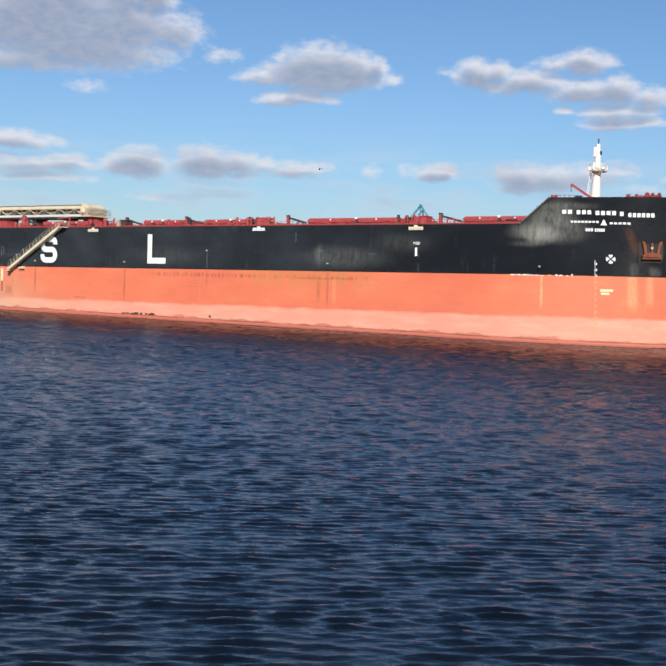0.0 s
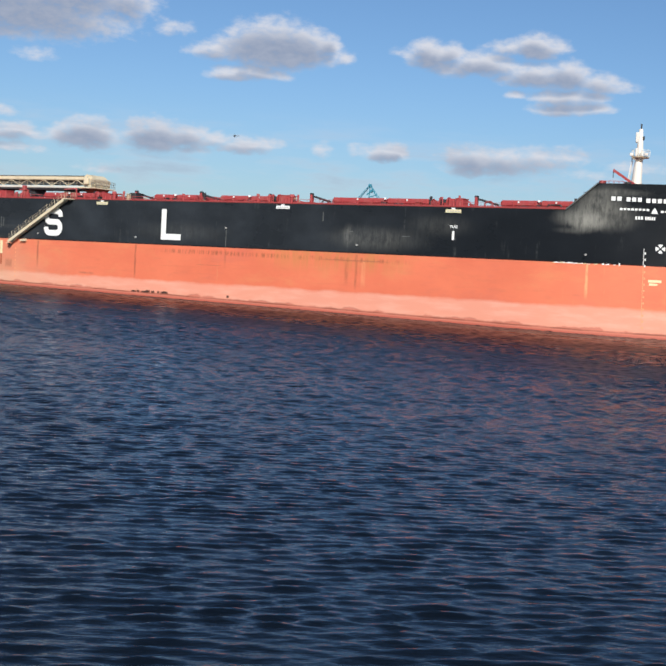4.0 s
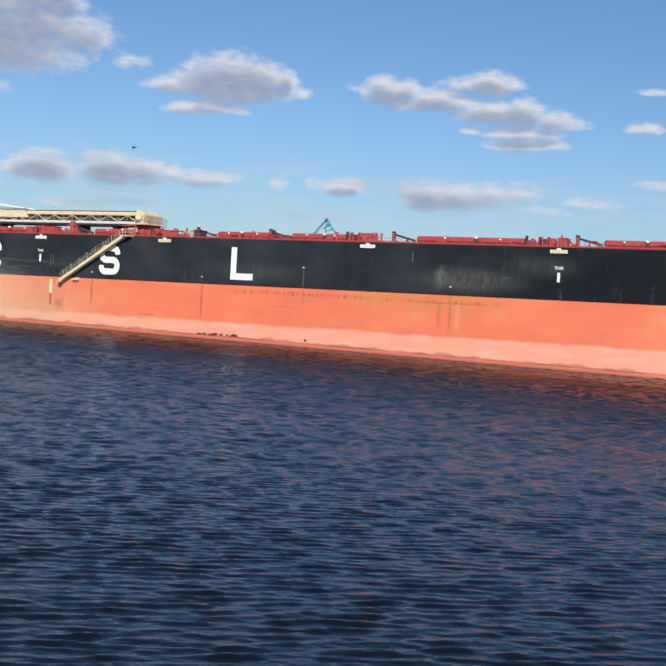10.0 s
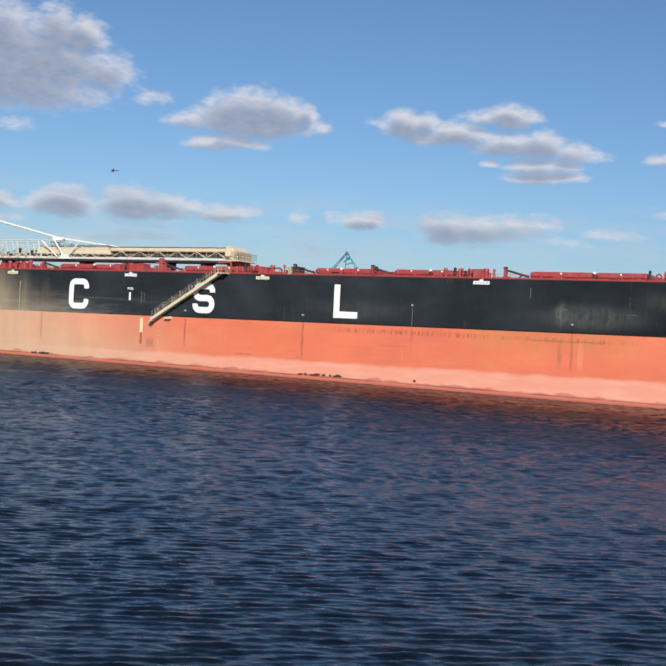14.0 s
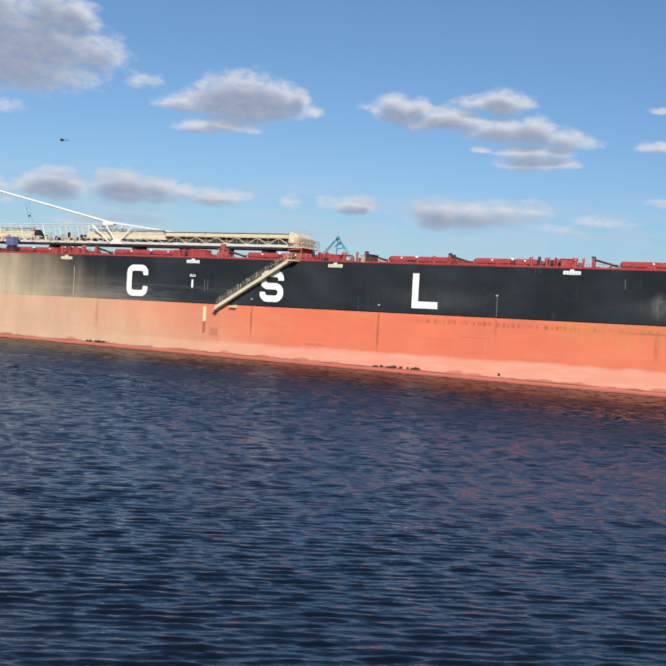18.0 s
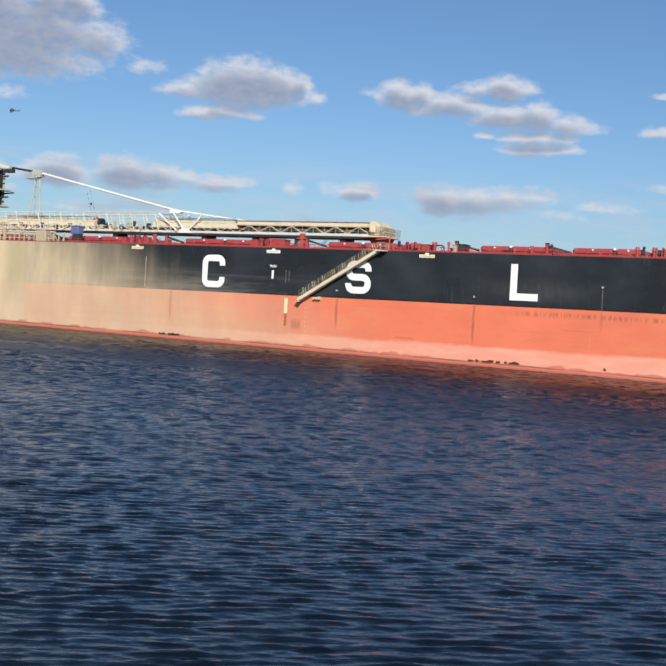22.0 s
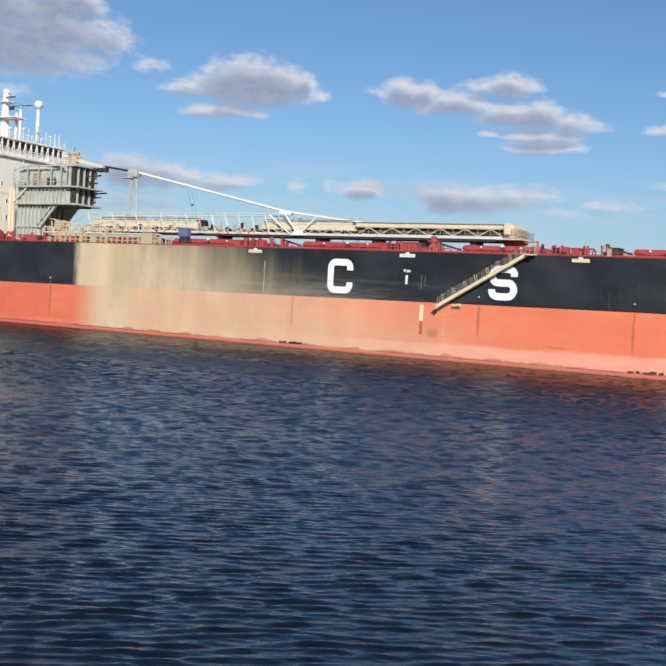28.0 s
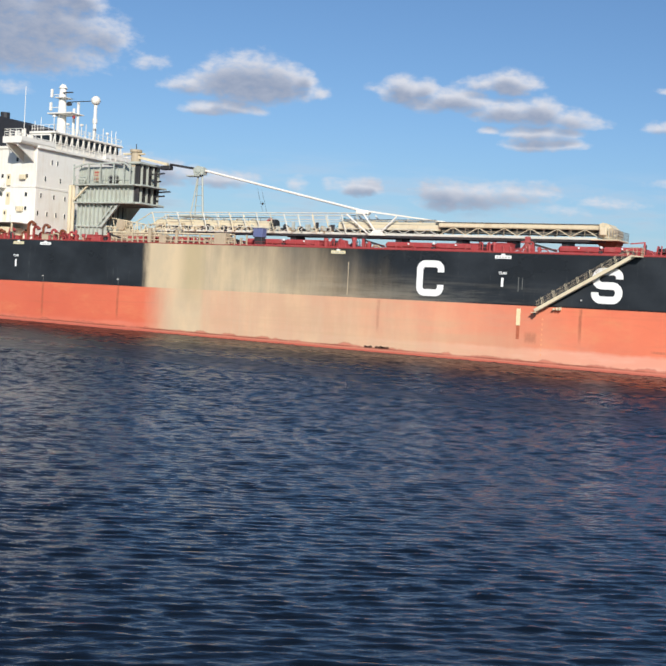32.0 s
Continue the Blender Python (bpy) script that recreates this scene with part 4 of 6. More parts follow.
def locker(x0, x1, y, hgt, material, name="deck_locker", dep=0.9, z=DECK):
    o = part(name, box(B(), x0, x1, y - dep, y + dep, z - 0.01, z + hgt, 0.06), material, ship)
    part("lid", box(B(), x0 - 0.06, x1 + 0.06, y - dep - 0.06, y + dep + 0.06, z + hgt - 0.02, z + hgt + 0.08, 0.02), material, o)
    part("door", box(B(), x0 + 0.2, min(x0 + 0.9, x1 - 0.1), y - dep - 0.04, y - dep + 0.01, z + 0.15, z + hgt * 0.85), material, o)
    return o


def valve(x, y, hgt, material):
    """A deck valve: stem, yoke and handwheel."""
    v = part("valve", tube(B(), (x, y, DECK - 0.01), (x, y, DECK + hgt), 0.07, 8, 0.05), material, ship)
    part("body", ball(B(), (x, y, DECK + hgt * 0.45), 0.17), material, v)
    part("handwheel", tube(B(), (x, y, DECK + hgt), (x, y, DECK + hgt + 0.05), 0.24, 12), material, v)
    return v


def pipe_bend(x, y, hgt, length, r, material):
    """A pipe that rises from the deck, runs along and goes down again."""
    bm = B()
    pts = [(x, DECK), (x, DECK + hgt - 0.25), (x + 0.25, DECK + hgt), (x + length - 0.25, DECK + hgt), (x + length, DECK + hgt - 0.25), (x + length, DECK)]
    for p, q in zip(pts, pts[1:]):
        tube(bm, (p[0], y, p[1]), (q[0], y, q[1]), r, 8)
    return part("pipe_bend", bm, material, ship)


def bitts(x, y):
    b = part("bollard", box(B(), x - 0.75, x + 0.75, y - 0.3, y + 0.3, DECK - 0.01, DECK + 0.14, 0.03), RED, ship)
    for s in (-0.45, 0.45):
        post = part("post", tube(B(), (x + s, y, DECK + 0.1), (x + s, y, DECK + 0.72), 0.19, 10), RED, b)
        part("head", tube(B(), (x + s, y, DECK + 0.70), (x + s, y, DECK + 0.80), 0.25, 10), RED, b)
    return b


for x in (70.6, 46.0, 14.6, -7.6, -30.2, -79.5):
    bitts(x + 1.1, -14.9)
for x, y in ((43.4, -11.6), (11.8, -11.6), (-10.2, -11.8), (-31.2, -11.8), (69.0, -11.6), (-79.0, -12.0), (-82.5, -11.5), (98.0, -8.5)):
    wn_ = winch(x, y)
    if x > 90:
        wn_.matrix_basis = pose(x, y, 15.4 + 0.35, 0, 0, 0)
for x, y, hh, r, m in ((42.9, -13.2, 1.4, 0.18, RED), (46.3, -12.8, 1.5, 0.3, RED), (47.4, -13, 1.45, 0.14, RED), (40.9, -13, 1.5, 0.2, RED), (28.1, -13, 1.3, 0.18, RED), (25.9, -13, 0.9, 0.18, RED), (17.3, -13.2, 1.6, 0.15, RED), (15.3, -13.0, 1.5, 0.3, RED), (12.2, -13, 1.3, 0.2, RED), (71.2, -13, 1.75, 0.12, RED),
                        (9.5, -13, 1.2, 0.2, RED), (-8.9, -13, 1.5, 0.22, RED), (-3.0, -13.4, 0.9, 0.2, RED), (-4.3, -13.2, 1.1, 0.22, RED), (-32.6, -13, 1.5, 0.28, RED), (-28.4, -13, 1.7, 0.3, RED), (-26.2, -13, 1.1, 0.2, RED), (-49.6, -13.2, 1.3, 0.2, BUFF), (-71.5, -13, 1.6, 0.2, RED), (-73.6, -13.4, 1.2, 0.25, RED), (-75.8, -12.6, 1.9, 0.2, RED), (-77.6, -13.2, 1.5, 0.3, RED), (-84.9, -13.4, 1.1, 0.3, RED), (-87.6, -13.8, 1.3, 0.25, DARK), (-90.5, -13.8, 1.2, 0.3, RED)):
    vent(x, y, hh * 0.8, r * 0.85, m)
for x0, x1, y, hh, m in ((44.6, 46.1, -12.2, 1.3, RED), (70.8, 71.8, -12.4, 1.25, RED), (18.2, 19.3, -12.0, 1.25, DARK), (13.6, 14.6, -12.4, 1.1, RED), (-9.2, -6.9, -12.0, 1.35, RED), (-34.3, -33.6, -12.2, 1.1, RED), (-73.0, -70.4, -12.6, 1.1, RED), (-81.2, -79.8, -13.2, 1.0, BUFF), (-12.0, -11.0, -12.2, 1.2, RED)):
    locker(x0, x1, y, hh, m)
locker(17.9, 18.4, -13.0, 1.1, BUFF, "reel_cover", 0.4)
stand = part("locker_stand", box(B(), -44.2, -43.0, -12.5, -11.5, DECK - 0.01, 14.75, 0.05), DARK, ship)
locker(-44.4, -42.9, -12.0, 1.2, BLUE, "blue_locker", 0.6, 14.75)
# fittings between and before the hatches
rng = random.Random(33)
for k, (a, b, mid) in enumerate(HATCHES):
    gap = HATCHES[k + 1][1] if k + 1 < len(HATCHES) else -76.0
    for i in range(6):
        x = a + (b - a) * (i + rng.uniform(0.1, 0.9)) / 6
        y, m = rng.uniform(-12.6, -10.9), rng.choice((RED, DECKRED, RED, DECKRED, DARK))
        if i % 3 == 0:
            valve(x, y, rng.uniform(0.5, 0.9), m)
        elif i % 3 == 1:
            pipe_bend(x, y, rng.uniform(0.4, 0.8), rng.uniform(0.9, 2.4), rng.uniform(0.06, 0.12), m)
        else:
            locker(x, x + rng.uniform(0.4, 0.9), y, rng.uniform(0.35, 0.75), m, "fuse_box", 0.3)
    for i in range(7):
        x = gap + 0.6 + max(1.0, a - gap - 1.2) * (i + rng.uniform(0.1, 0.9)) / 7
        y, m = rng.uniform(-13.6, -10.5), rng.choice((RED, DECKRED, RED, DECKRED, DARK, BUFF))
        if i % 3 == 0:
            pipe_bend(x, y, rng.uniform(0.6, 1.15), rng.uniform(0.6, 1.4), rng.uniform(0.07, 0.13), m)
        elif i % 3 == 1:
            valve(x, y, rng.uniform(0.6, 1.2), m)
        else:
            locker(x, x + rng.uniform(0.3, 0.7), y, rng.uniform(0.5, 1.0), m, "fuse_box", 0.3)
# low deck pipes along the side
for y, z, r, m in ((-12.9, 13.62, 0.10, RED), (-13.25, 13.55, 0.08, RED)):
    part("deck_pipe", tube(B(), (-84, y, z), (86, y, z), r, 6), m, ship)
for i in range(56):
    x = -82 + 3 * i
    part("pipe_support", box(B(), x - 0.08, x + 0.08, -13.35, -12.8, DECK - 0.01, 13.56), RED, ship)
# side rails, in bays between the bollards
for a, b in ((-110, -86), (72.9, 86), (48.6, 69.8), (17.0, 45), (10.5, 13.6), (-5.6, 7.5), (-28, -8.5), (-42, -31)):
    railing("side_rail", [(a, -15.75, DECK), (b, -15.75, DECK)], 0.62, RED, 2.0, 2, 0.022)
# red boom rest and the boom's saddles
rest = part("boom_rest", box(B(), -5.95, -5.35, -10.4, -9.8, DECK - 0.01, 15.75, 0.06), RED, ship)
for s in (-1.4, 1.2):
    part("brace", beam(B(), (-5.6 + s, -10.1, DECK), (-5.6 + s * 0.1, -10.1, 15.0), 0.22, 0.22), RED, rest)
part("saddle", box(B(), -6.4, -4.9, -10.5, -9.7, 14.95, 15.15, 0.03), RED, rest)
for x in (-3.0, -10.4, -17.6, -26.6, -43.4):
    part("saddle_block", box(B(), x - 0.45, x + 0.45, -3.4, -0.6, 14.6, 15.65, 0.05), DARK, ship)
# dusty pipework and stanchions where cargo has been spilled
for i in range(24):
    x = -67.0 + 22.5 * i / 23
    hh = (0.9, 1.5, 1.2, 1.6)[i % 4]
    part("stanchion", box(B(), x - 0.09, x + 0.09, -14.0, -13.8, DECK - 0.01, DECK + hh, 0.02), BUFF, ship)
for z in (13.9, 14.45):
    part("dusty_pipe", tube(B(), (-67.2, -13.9, z), (-46.5, -13.9, z), 0.09, 6), BUFF, ship)
part("walkway_beam", box(B(), -69.0, -47.5, -13.2, -12.2, 14.86, 15.06, 0.04), CREAM, ship)
part("dusty_box", box(B(), -49.7, -47.8, -14.3, -12.4, DECK - 0.01, 15.1, 0.08), BUFF, ship)
part("dusty_box", box(B(), -59.2, -58.2, -14.2, -12.8, DECK - 0.01, 14.7, 0.08), BUFF, ship)
part("dusty_post", box(B(), -61.2, -60.7, -14.2, -13.7, DECK - 0.01, 15.6, 0.05), BUFF, ship)
part("dusty_post", box(B(), -56.4, -56.0, -14.2, -13.8, DECK - 0.01, 15.4, 0.05), BUFF, ship)

rng = random.Random(12)
for i in range(34):
    x = -67.5 + 21.0 * i / 34 + rng.uniform(-0.3, 0.3)
    y, m = rng.uniform(-13.6, -10.8), rng.choice((BUFF, DECKRED, RUST, BUFF, CREAM))
    if i % 4 == 0:
        pipe_bend(x, y, rng.uniform(0.7, 1.4), rng.uniform(0.6, 1.6), rng.uniform(0.06, 0.12), m)
    elif i % 4 == 1:
        valve(x, y, rng.uniform(0.6, 1.3), m)
    elif i % 4 == 2:
        locker(x, x + rng.uniform(0.3, 0.9), y, rng.uniform(0.5, 1.2), m, "fuse_box", 0.3)
    else:
        part("spill_heap", ball(B(), (x, y, DECK - 0.1), rng.uniform(0.35, 0.6), 10, 6), BUFF, ship, "beige heap of spilled ore dust")


def gooseneck(x, y, hgt, r, reach, material):
    """A tall vent pipe that bends over at its head."""
    bm = B()
    pts = [(x, DECK - 0.02), (x, DECK + hgt - reach)] + [(x + reach * (1 - math.cos(radians(a))), DECK + hgt - reach + reach * math.sin(radians(a))) for a in (30, 60, 90, 120, 150)]
    for p, q in zip(pts, pts[1:]):
        tube(bm, (p[0], y, p[1]), (q[0], y, q[1]), r, 8)
    g = part("gooseneck_vent", bm, material, ship)
    part("mouth", tube(B(), (pts[-1][0], y, pts[-1][1] + 0.05), (pts[-1][0] + 0.1, y, pts[-1][1] - 0.2), r * 1.5, 8), material, g)
    return g


for x, hgt, r, reach, m in ((-84.6, 2.9, 0.24, 0.6, RUST), (-83.5, 2.2, 0.2, 0.5, DECKRED), (-81.6, 2.5, 0.2, 0.55, RUST), (-79.9, 1.8, 0.16, 0.4, RED), (-78.2, 1.7, 0.18, 0.4, RUST), (-76.4, 1.5, 0.15, 0.4, RED), (-88.4, 1.9, 0.2, 0.5, DECKRED), (-90.6, 1.6, 0.18, 0.4, RUST)):
    gooseneck(x, -13.3, hgt, r, reach, m)

# ---- gangway on the side ----
P0, P1 = Vector((-1.9, -16.75, 6.60)), Vector((9.3, -16.75, 13.30))
gang = new("gangway")
gang.parent = ship
gang["label"] = "cream accommodation ladder lowered along the side"
for y in (-17.08, -16.42):
    d = Vector((0, y + 16.75, 0))
    part("stringer", beam(B(), P0 + d, P1 + d, 0.10, 0.40), CREAM, gang)
for i in range(28):
    c = P0.lerp(P1, (i + 0.5) / 28)
    part("tread", box(B(), c.x - 0.13, c.x + 0.13, -17.05, -16.45, c.z + 0.05, c.z + 0.10), BUFF, gang)
for y in (-17.08, -16.42):
    for i in range(16):
        c = P0.lerp(P1, (i + 0.3) / 16)
        lean = (0.0, -0.22, -0.08, -0.3)[i % 4]
        part("post", tube(B(), (c.x, y, c.z + 0.1), (c.x + lean, y, c.z + 1.1), 0.030 if i % 2 else 0.018, 6), CREAM if i % 2 else BUFF, gang)
    for u in (0.62, 1.08):
        part("hand_rope", tube(B(), P0 + Vector((0.1, y + 16.75, u)), P1 + Vector((-0.1, y + 16.75, u)), 0.014, 6), BUFF, gang)
part("foot_platform", box(B(), -2.35, -1.7, -17.1, -16.4, 6.34, 6.42, 0.02), CREAM, gang)
part("roller", tube(B(), (-1.9, -17.0, 6.25), (-1.9, -16.5, 6.25), 0.16, 10), DARK, gang)
for x in (0.25, 0.65, 1.0):
    part("mid_bracket", box(B(), x - 0.09, x + 0.09, -16.7, -16.1, 6.75, 6.95 + 0.2 * x, 0.03), CREAM, gang)
part("head_platform", box(B(), 9.2, 10.3, -17.4, -15.6, 13.2, 13.34, 0.03), CREAM, gang)
railing("head_rail", [(9.4, -17.35, 13.34), (10.25, -17.35, 13.34), (10.25, -15.9, 13.34)], 0.95, BUFF, 0.42, 2, 0.025, gang)
part("davit", tube(B(), (10.2, -15.6, 13.3), (10.2, -15.6, 15.0), 0.12), RED, gang)
part("davit_arm", beam(B(), (10.2, -15.6, 14.95), (9.0, -17.0, 14.7), 0.14, 0.14), RED, gang)


# ---- unloading boom on the centre line ----
boom = new("unloading_boom")
boom.parent = ship
boom["label"] = "cream and white lattice conveyor boom lying along the deck"
YA, YB, YC = -3.8, -0.6, -2.2
for y in (YA, YB):
    part("lower_chord", box(B(), -68.5, 1.4, y - 0.16, y + 0.16, 15.92, 16.26, 0.04), PALEWHITE, boom)
    part("upper_chord", box(B(), -20.5, 1.8, y - 0.08, y + 0.08, 17.20, 17.33, 0.03), BUFF, boom)
    part("belt_guard", box(B(), -46, 2.4, y - 0.06, y + 0.06, 15.62, 15.90), DARK, boom)
part("floor_plate", box(B(), -68, 2.2, YA, YB, 15.74, 15.86), DARK, boom)
# zigzag web of the outer part
for y in (YA, YB):
    n = 12
    for i in range(n):
        a = -20.2 + 21.6 * i / n
        b = -20.2 + 21.6 * (i + 1) / n
        lo, hi = (16.28, 17.24) if i % 2 == 0 else (17.24, 16.28)
        part("diagonal", tube(B(), (a, y, lo), (b, y, hi), 0.06, 6), CREAM, boom)
        part("hanger", tube(B(), (b, y, 16.28), (b, y, 17.24), 0.04, 6), BUFF, boom)
        part("strut", tube(B(), ((a + b) / 2, y, 16.76), (b if i % 2 else a, y, 16.76), 0.03, 6), BUFF, boom)


def conveyor_cover(x0, x1, zc, r, material, name="belt_cover"):
    bm = B()
    pts = [(-r, -0.42), (-r, 0.30), (-r * 0.75, 0.62), (-r * 0.3, 0.80), (r * 0.3, 0.80), (r * 0.75, 0.62), (r, 0.30), (r, -0.42)]
    a = [bm.verts.new((x0, YC + p[0], zc + p[1])) for p in pts]
    b = [bm.verts.new((x1, YC + p[0], zc + p[1])) for p in pts]
    for i in range(len(pts)):
        j = (i + 1) % len(pts)
        bm.faces.new((a[i], b[i], b[j], a[j]))
    bm.faces.new(a)
    bm.faces.new(b[::-1])
    bmesh.ops.recalc_face_normals(bm, faces=bm.faces[:])
    return part(name, bm, material, boom, "cream rounded belt cover")


part("side_cladding", box(B(), -20.5, 1.7, YA - 0.05, YA + 0.05, 17.33, 17.78, 0.02), CREAM, boom, "cream cladding of the belt")
part("side_cladding", box(B(), -20.5, 1.7, YB - 0.05, YB + 0.05, 17.33, 17.78, 0.02), CREAM, boom, "cream cladding of the belt")
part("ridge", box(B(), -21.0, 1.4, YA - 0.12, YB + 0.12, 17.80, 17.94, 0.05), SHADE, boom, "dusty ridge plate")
# dark backing behind the lattice: the inner shade as colour
part("belt_trough", box(B(), -20.3, 1.7, YC - 0.9, YC + 0.9, 16.55, 17.08, 0.05), SHADE, boom, "belt trough inside the lattice, coloured as in shade")
for i in range(14):
    x = -19.6 + 1.55 * i
    part("idler", box(B(), x - 0.12, x + 0.12, YC - 1.1, YC + 1.1, 16.98, 17.26, 0.03), BUFF if i % 3 else DARK, boom)
conveyor_cover(-36.0, -20.5, 17.15, 1.35, CREAM)
conveyor_cover(-68.0, -47.5, 17.05, 1.30, CREAM)
part("cover_end", tube(B(), (-47.55, YC, 17.3), (-46.9, YC, 17.3), 0.75, 14), DARK, boom)
part("cover_flange", tube(B(), (-48.2, YC, 17.2), (-47.9, YC, 17.2), 1.05, 14), RED, boom)
for x in (-66.0, -63.5, -61.0, -58.5, -56.0, -53.5, -51.0, -34.5, -31.0, -27.5, -24.0):
    bm = B()
    pts = arc(0, 0, 1.42, 0.92, -5, 185, 8)
    for p, q in zip(pts, pts[1:]):
        beam(bm, (x, YC + p[0], 17.1 + p[1]), (x, YC + q[0], 17.1 + q[1]), 0.10, 0.10)
    part("hoop", bm, CREAM, boom)
# inner part: top rails, leaning frames, lower walkway
for y in (YA - 0.4, YB + 0.4):
    part("top_rail", tube(B(), (-68.2, y, 18.72), (-33.0, y, 18.95), 0.075, 8), PALEWHITE, boom)
    part("top_rail", tube(B(), (-74.6, y, 15.35), (-68.2, y, 18.72), 0.08, 8), CREAM, boom)
    part("mid_rail", tube(B(), (-68.6, y, 17.9), (-21.0, y, 18.0), 0.045, 6), PALEWHITE, boom)
    part("walk_rail", tube(B(), (-68.6, y, 16.75), (-21.0, y, 16.85), 0.045, 6), PALEWHITE, boom)
    for i in range(16):
        x = -67.8 + 2.35 * i
        part("frame", tube(B(), (x - 0.35, y, 18.75), (x + 0.55, y, 16.0), 0.05 if i % 2 else 0.09, 6), PALEWHITE if i % 3 else CREAM, boom)
    for i in range(20):
        x = -72.5 + 1.6 * i
        part("walk_post", box(B(), x - 0.04, x + 0.04, y - 0.04, y + 0.04, 15.9 if x > -68 else 15.3, 16.85 if x > -68 else 16.4), CREAM, boom)
    part("foot_chord", box(B(), -75.5, -66.0, y - 0.14, y + 0.14, 15.05, 15.38, 0.04), CREAM, boom)
for s in (-1, 1):
    y = YC + s * 1.95
    for x0, x1, z1 in ((-29.6, -31.9, 18.95), (-29.2, -26.7, 18.55), (-31.0, -34.5, 18.8)):
        part("main_frame", tube(B(), (x0, y, 16.15), (x1, y, z1), 0.12, 8), WHITE, boom)
    part("gusset", prism(B(), [(-30.8, 15.9), (-28.4, 15.9), (-29.0, 16.7), (-30.1, 16.7)], y - 0.08, y + 0.08), WHITE, boom)
    for i in range(8):
        x = -45.6 + 1.3 * i
        part("idler", box(B(), x - 0.22, x + 0.22, y - 0.1, y + 0.1, 16.4 + 0.3 * (i % 2), 16.95 + 0.3 * (i % 3)), DARK if i % 2 else PALE, boom)
for i in range(24):
    x = -66.5 + 1.9 * i
    part("idler", box(B(), x - 0.25, x + 0.25, YA + 0.2, YB - 0.2, 16.35, 16.62), DARK, boom)
rng = random.Random(21)
for i in range(70):
    x = -75.0 + 38.5 * i / 70 + rng.uniform(-0.2, 0.2)
    zb = 15.9 if x > -67.5 else 15.1
    w, hh = rng.uniform(0.12, 0.42), rng.uniform(0.25, 0.95)
    y = YA - 0.25 + rng.uniform(0, 0.3)
    part("machinery", box(B(), x - w, x + w, y, y + 0.4, zb + rng.uniform(0, 0.3), zb + 0.3 + hh, 0.04), rng.choice((BUFF, DARK, PALE, CREAM, DARK, BUFF)), boom)
for i in range(11):
    x = -74.0 + 3.4 * i
    part("cross_brace", tube(B(), (x, YA - 0.42, 16.0 if x > -68 else 15.2), (x + 1.7, YA - 0.42, 16.9 if x > -68 else 16.2), 0.05, 6), CREAM, boom)
for x0, x1 in ((-66.5, -46.8), (-36.2, -20.8)):
    # dark fill below the covers stands for the shaded gaps of the web
    part("belt_trough", box(B(), x0, x1, YC - 1.0, YC + 1.0, 16.30, 16.72, 0.04), SHADE, boom, "belt trough under the covers, coloured as in shade")
    for y in (YC - 0.95, YC + 0.95):
        part("roof_rail", tube(B(), (x0 + 0.4, y, 18.14), (x1 - 0.4, y, 18.20), 0.05, 6), DARK, boom)
    k = round((x1 - x0) / 2.2)
    for i in range(k + 1):
        x = x0 + 0.4 + (x1 - x0 - 0.8) * i / k
        part("rail_post", tube(B(), (x, YC - 0.95, 17.55), (x + 0.15, YC - 0.95, 18.16), 0.04, 6), SHADE, boom)
for i in range(38):
    a = -66.4 + 1.2 * i
    lo, hi = (16.24, 16.86) if i % 2 == 0 else (16.86, 16.24)
    part("web_bar", tube(B(), (a, YA - 0.2, lo), (a + 1.2, YA - 0.2, hi), 0.045, 6), PALEWHITE, boom)
    if i % 3 == 1:
        part("junction_box", box(B(), a + 0.2, a + 0.7, YA - 0.15, YA + 0.1, 16.32, 16.7, 0.03), DARK, boom)
# the discharge head
bm = B()
prism(bm, [(1.5, 16.2), (1.5, 17.95), (1.9, 18.12), (2.5, 18.02), (3.3, 17.35), (3.65, 16.6), (3.5, 16.1)], YA - 0.25, YB + 0.25)
part("head_housing", bm, CREAM, boom, "cream discharge head casing")
part("head_pulley", tube(B(), (3.1, YA - 0.4, 16.95), (3.1, YB + 0.4, 16.95), 0.5, 16), BUFF, boom)
part("head_motor", box(B(), 1.7, 2.6, YA - 0.9, YA - 0.25, 16.5, 17.5, 0.1), CREAM, boom)
part("head_platform", box(B(), 0.6, 4.2, YA - 0.9, YB + 0.9, 15.85, 16.02, 0.03), CREAM, boom)
railing("head_rail", [(3.5, YA - 0.85, 16.0), (4.15, YA - 0.85, 16.0), (4.15, YB + 0.85, 16.0)], 1.1, SHADE, 0.42, 3, 0.022, boom)
for i in range(5):
    part("guard_rod", tube(B(), (2.5 + 0.36 * i, YA - 0.6, 16.0), (2.3 + 0.4 * i, YA - 0.6, 17.9 - 0.36 * i), 0.035, 6), PALE, boom)
part("head_chute", prism(B(), [(0.9, 15.85), (3.9, 15.85), (3.5, 15.0), (1.6, 15.1)], YA + 0.3, YB - 0.3), RUST, boom, "rust-red chute under the head")
part("head_buffer", box(B(), 2.6, 3.9, YA + 0.1, YB - 0.1, 14.2, 15.1, 0.1), DARK, boom)

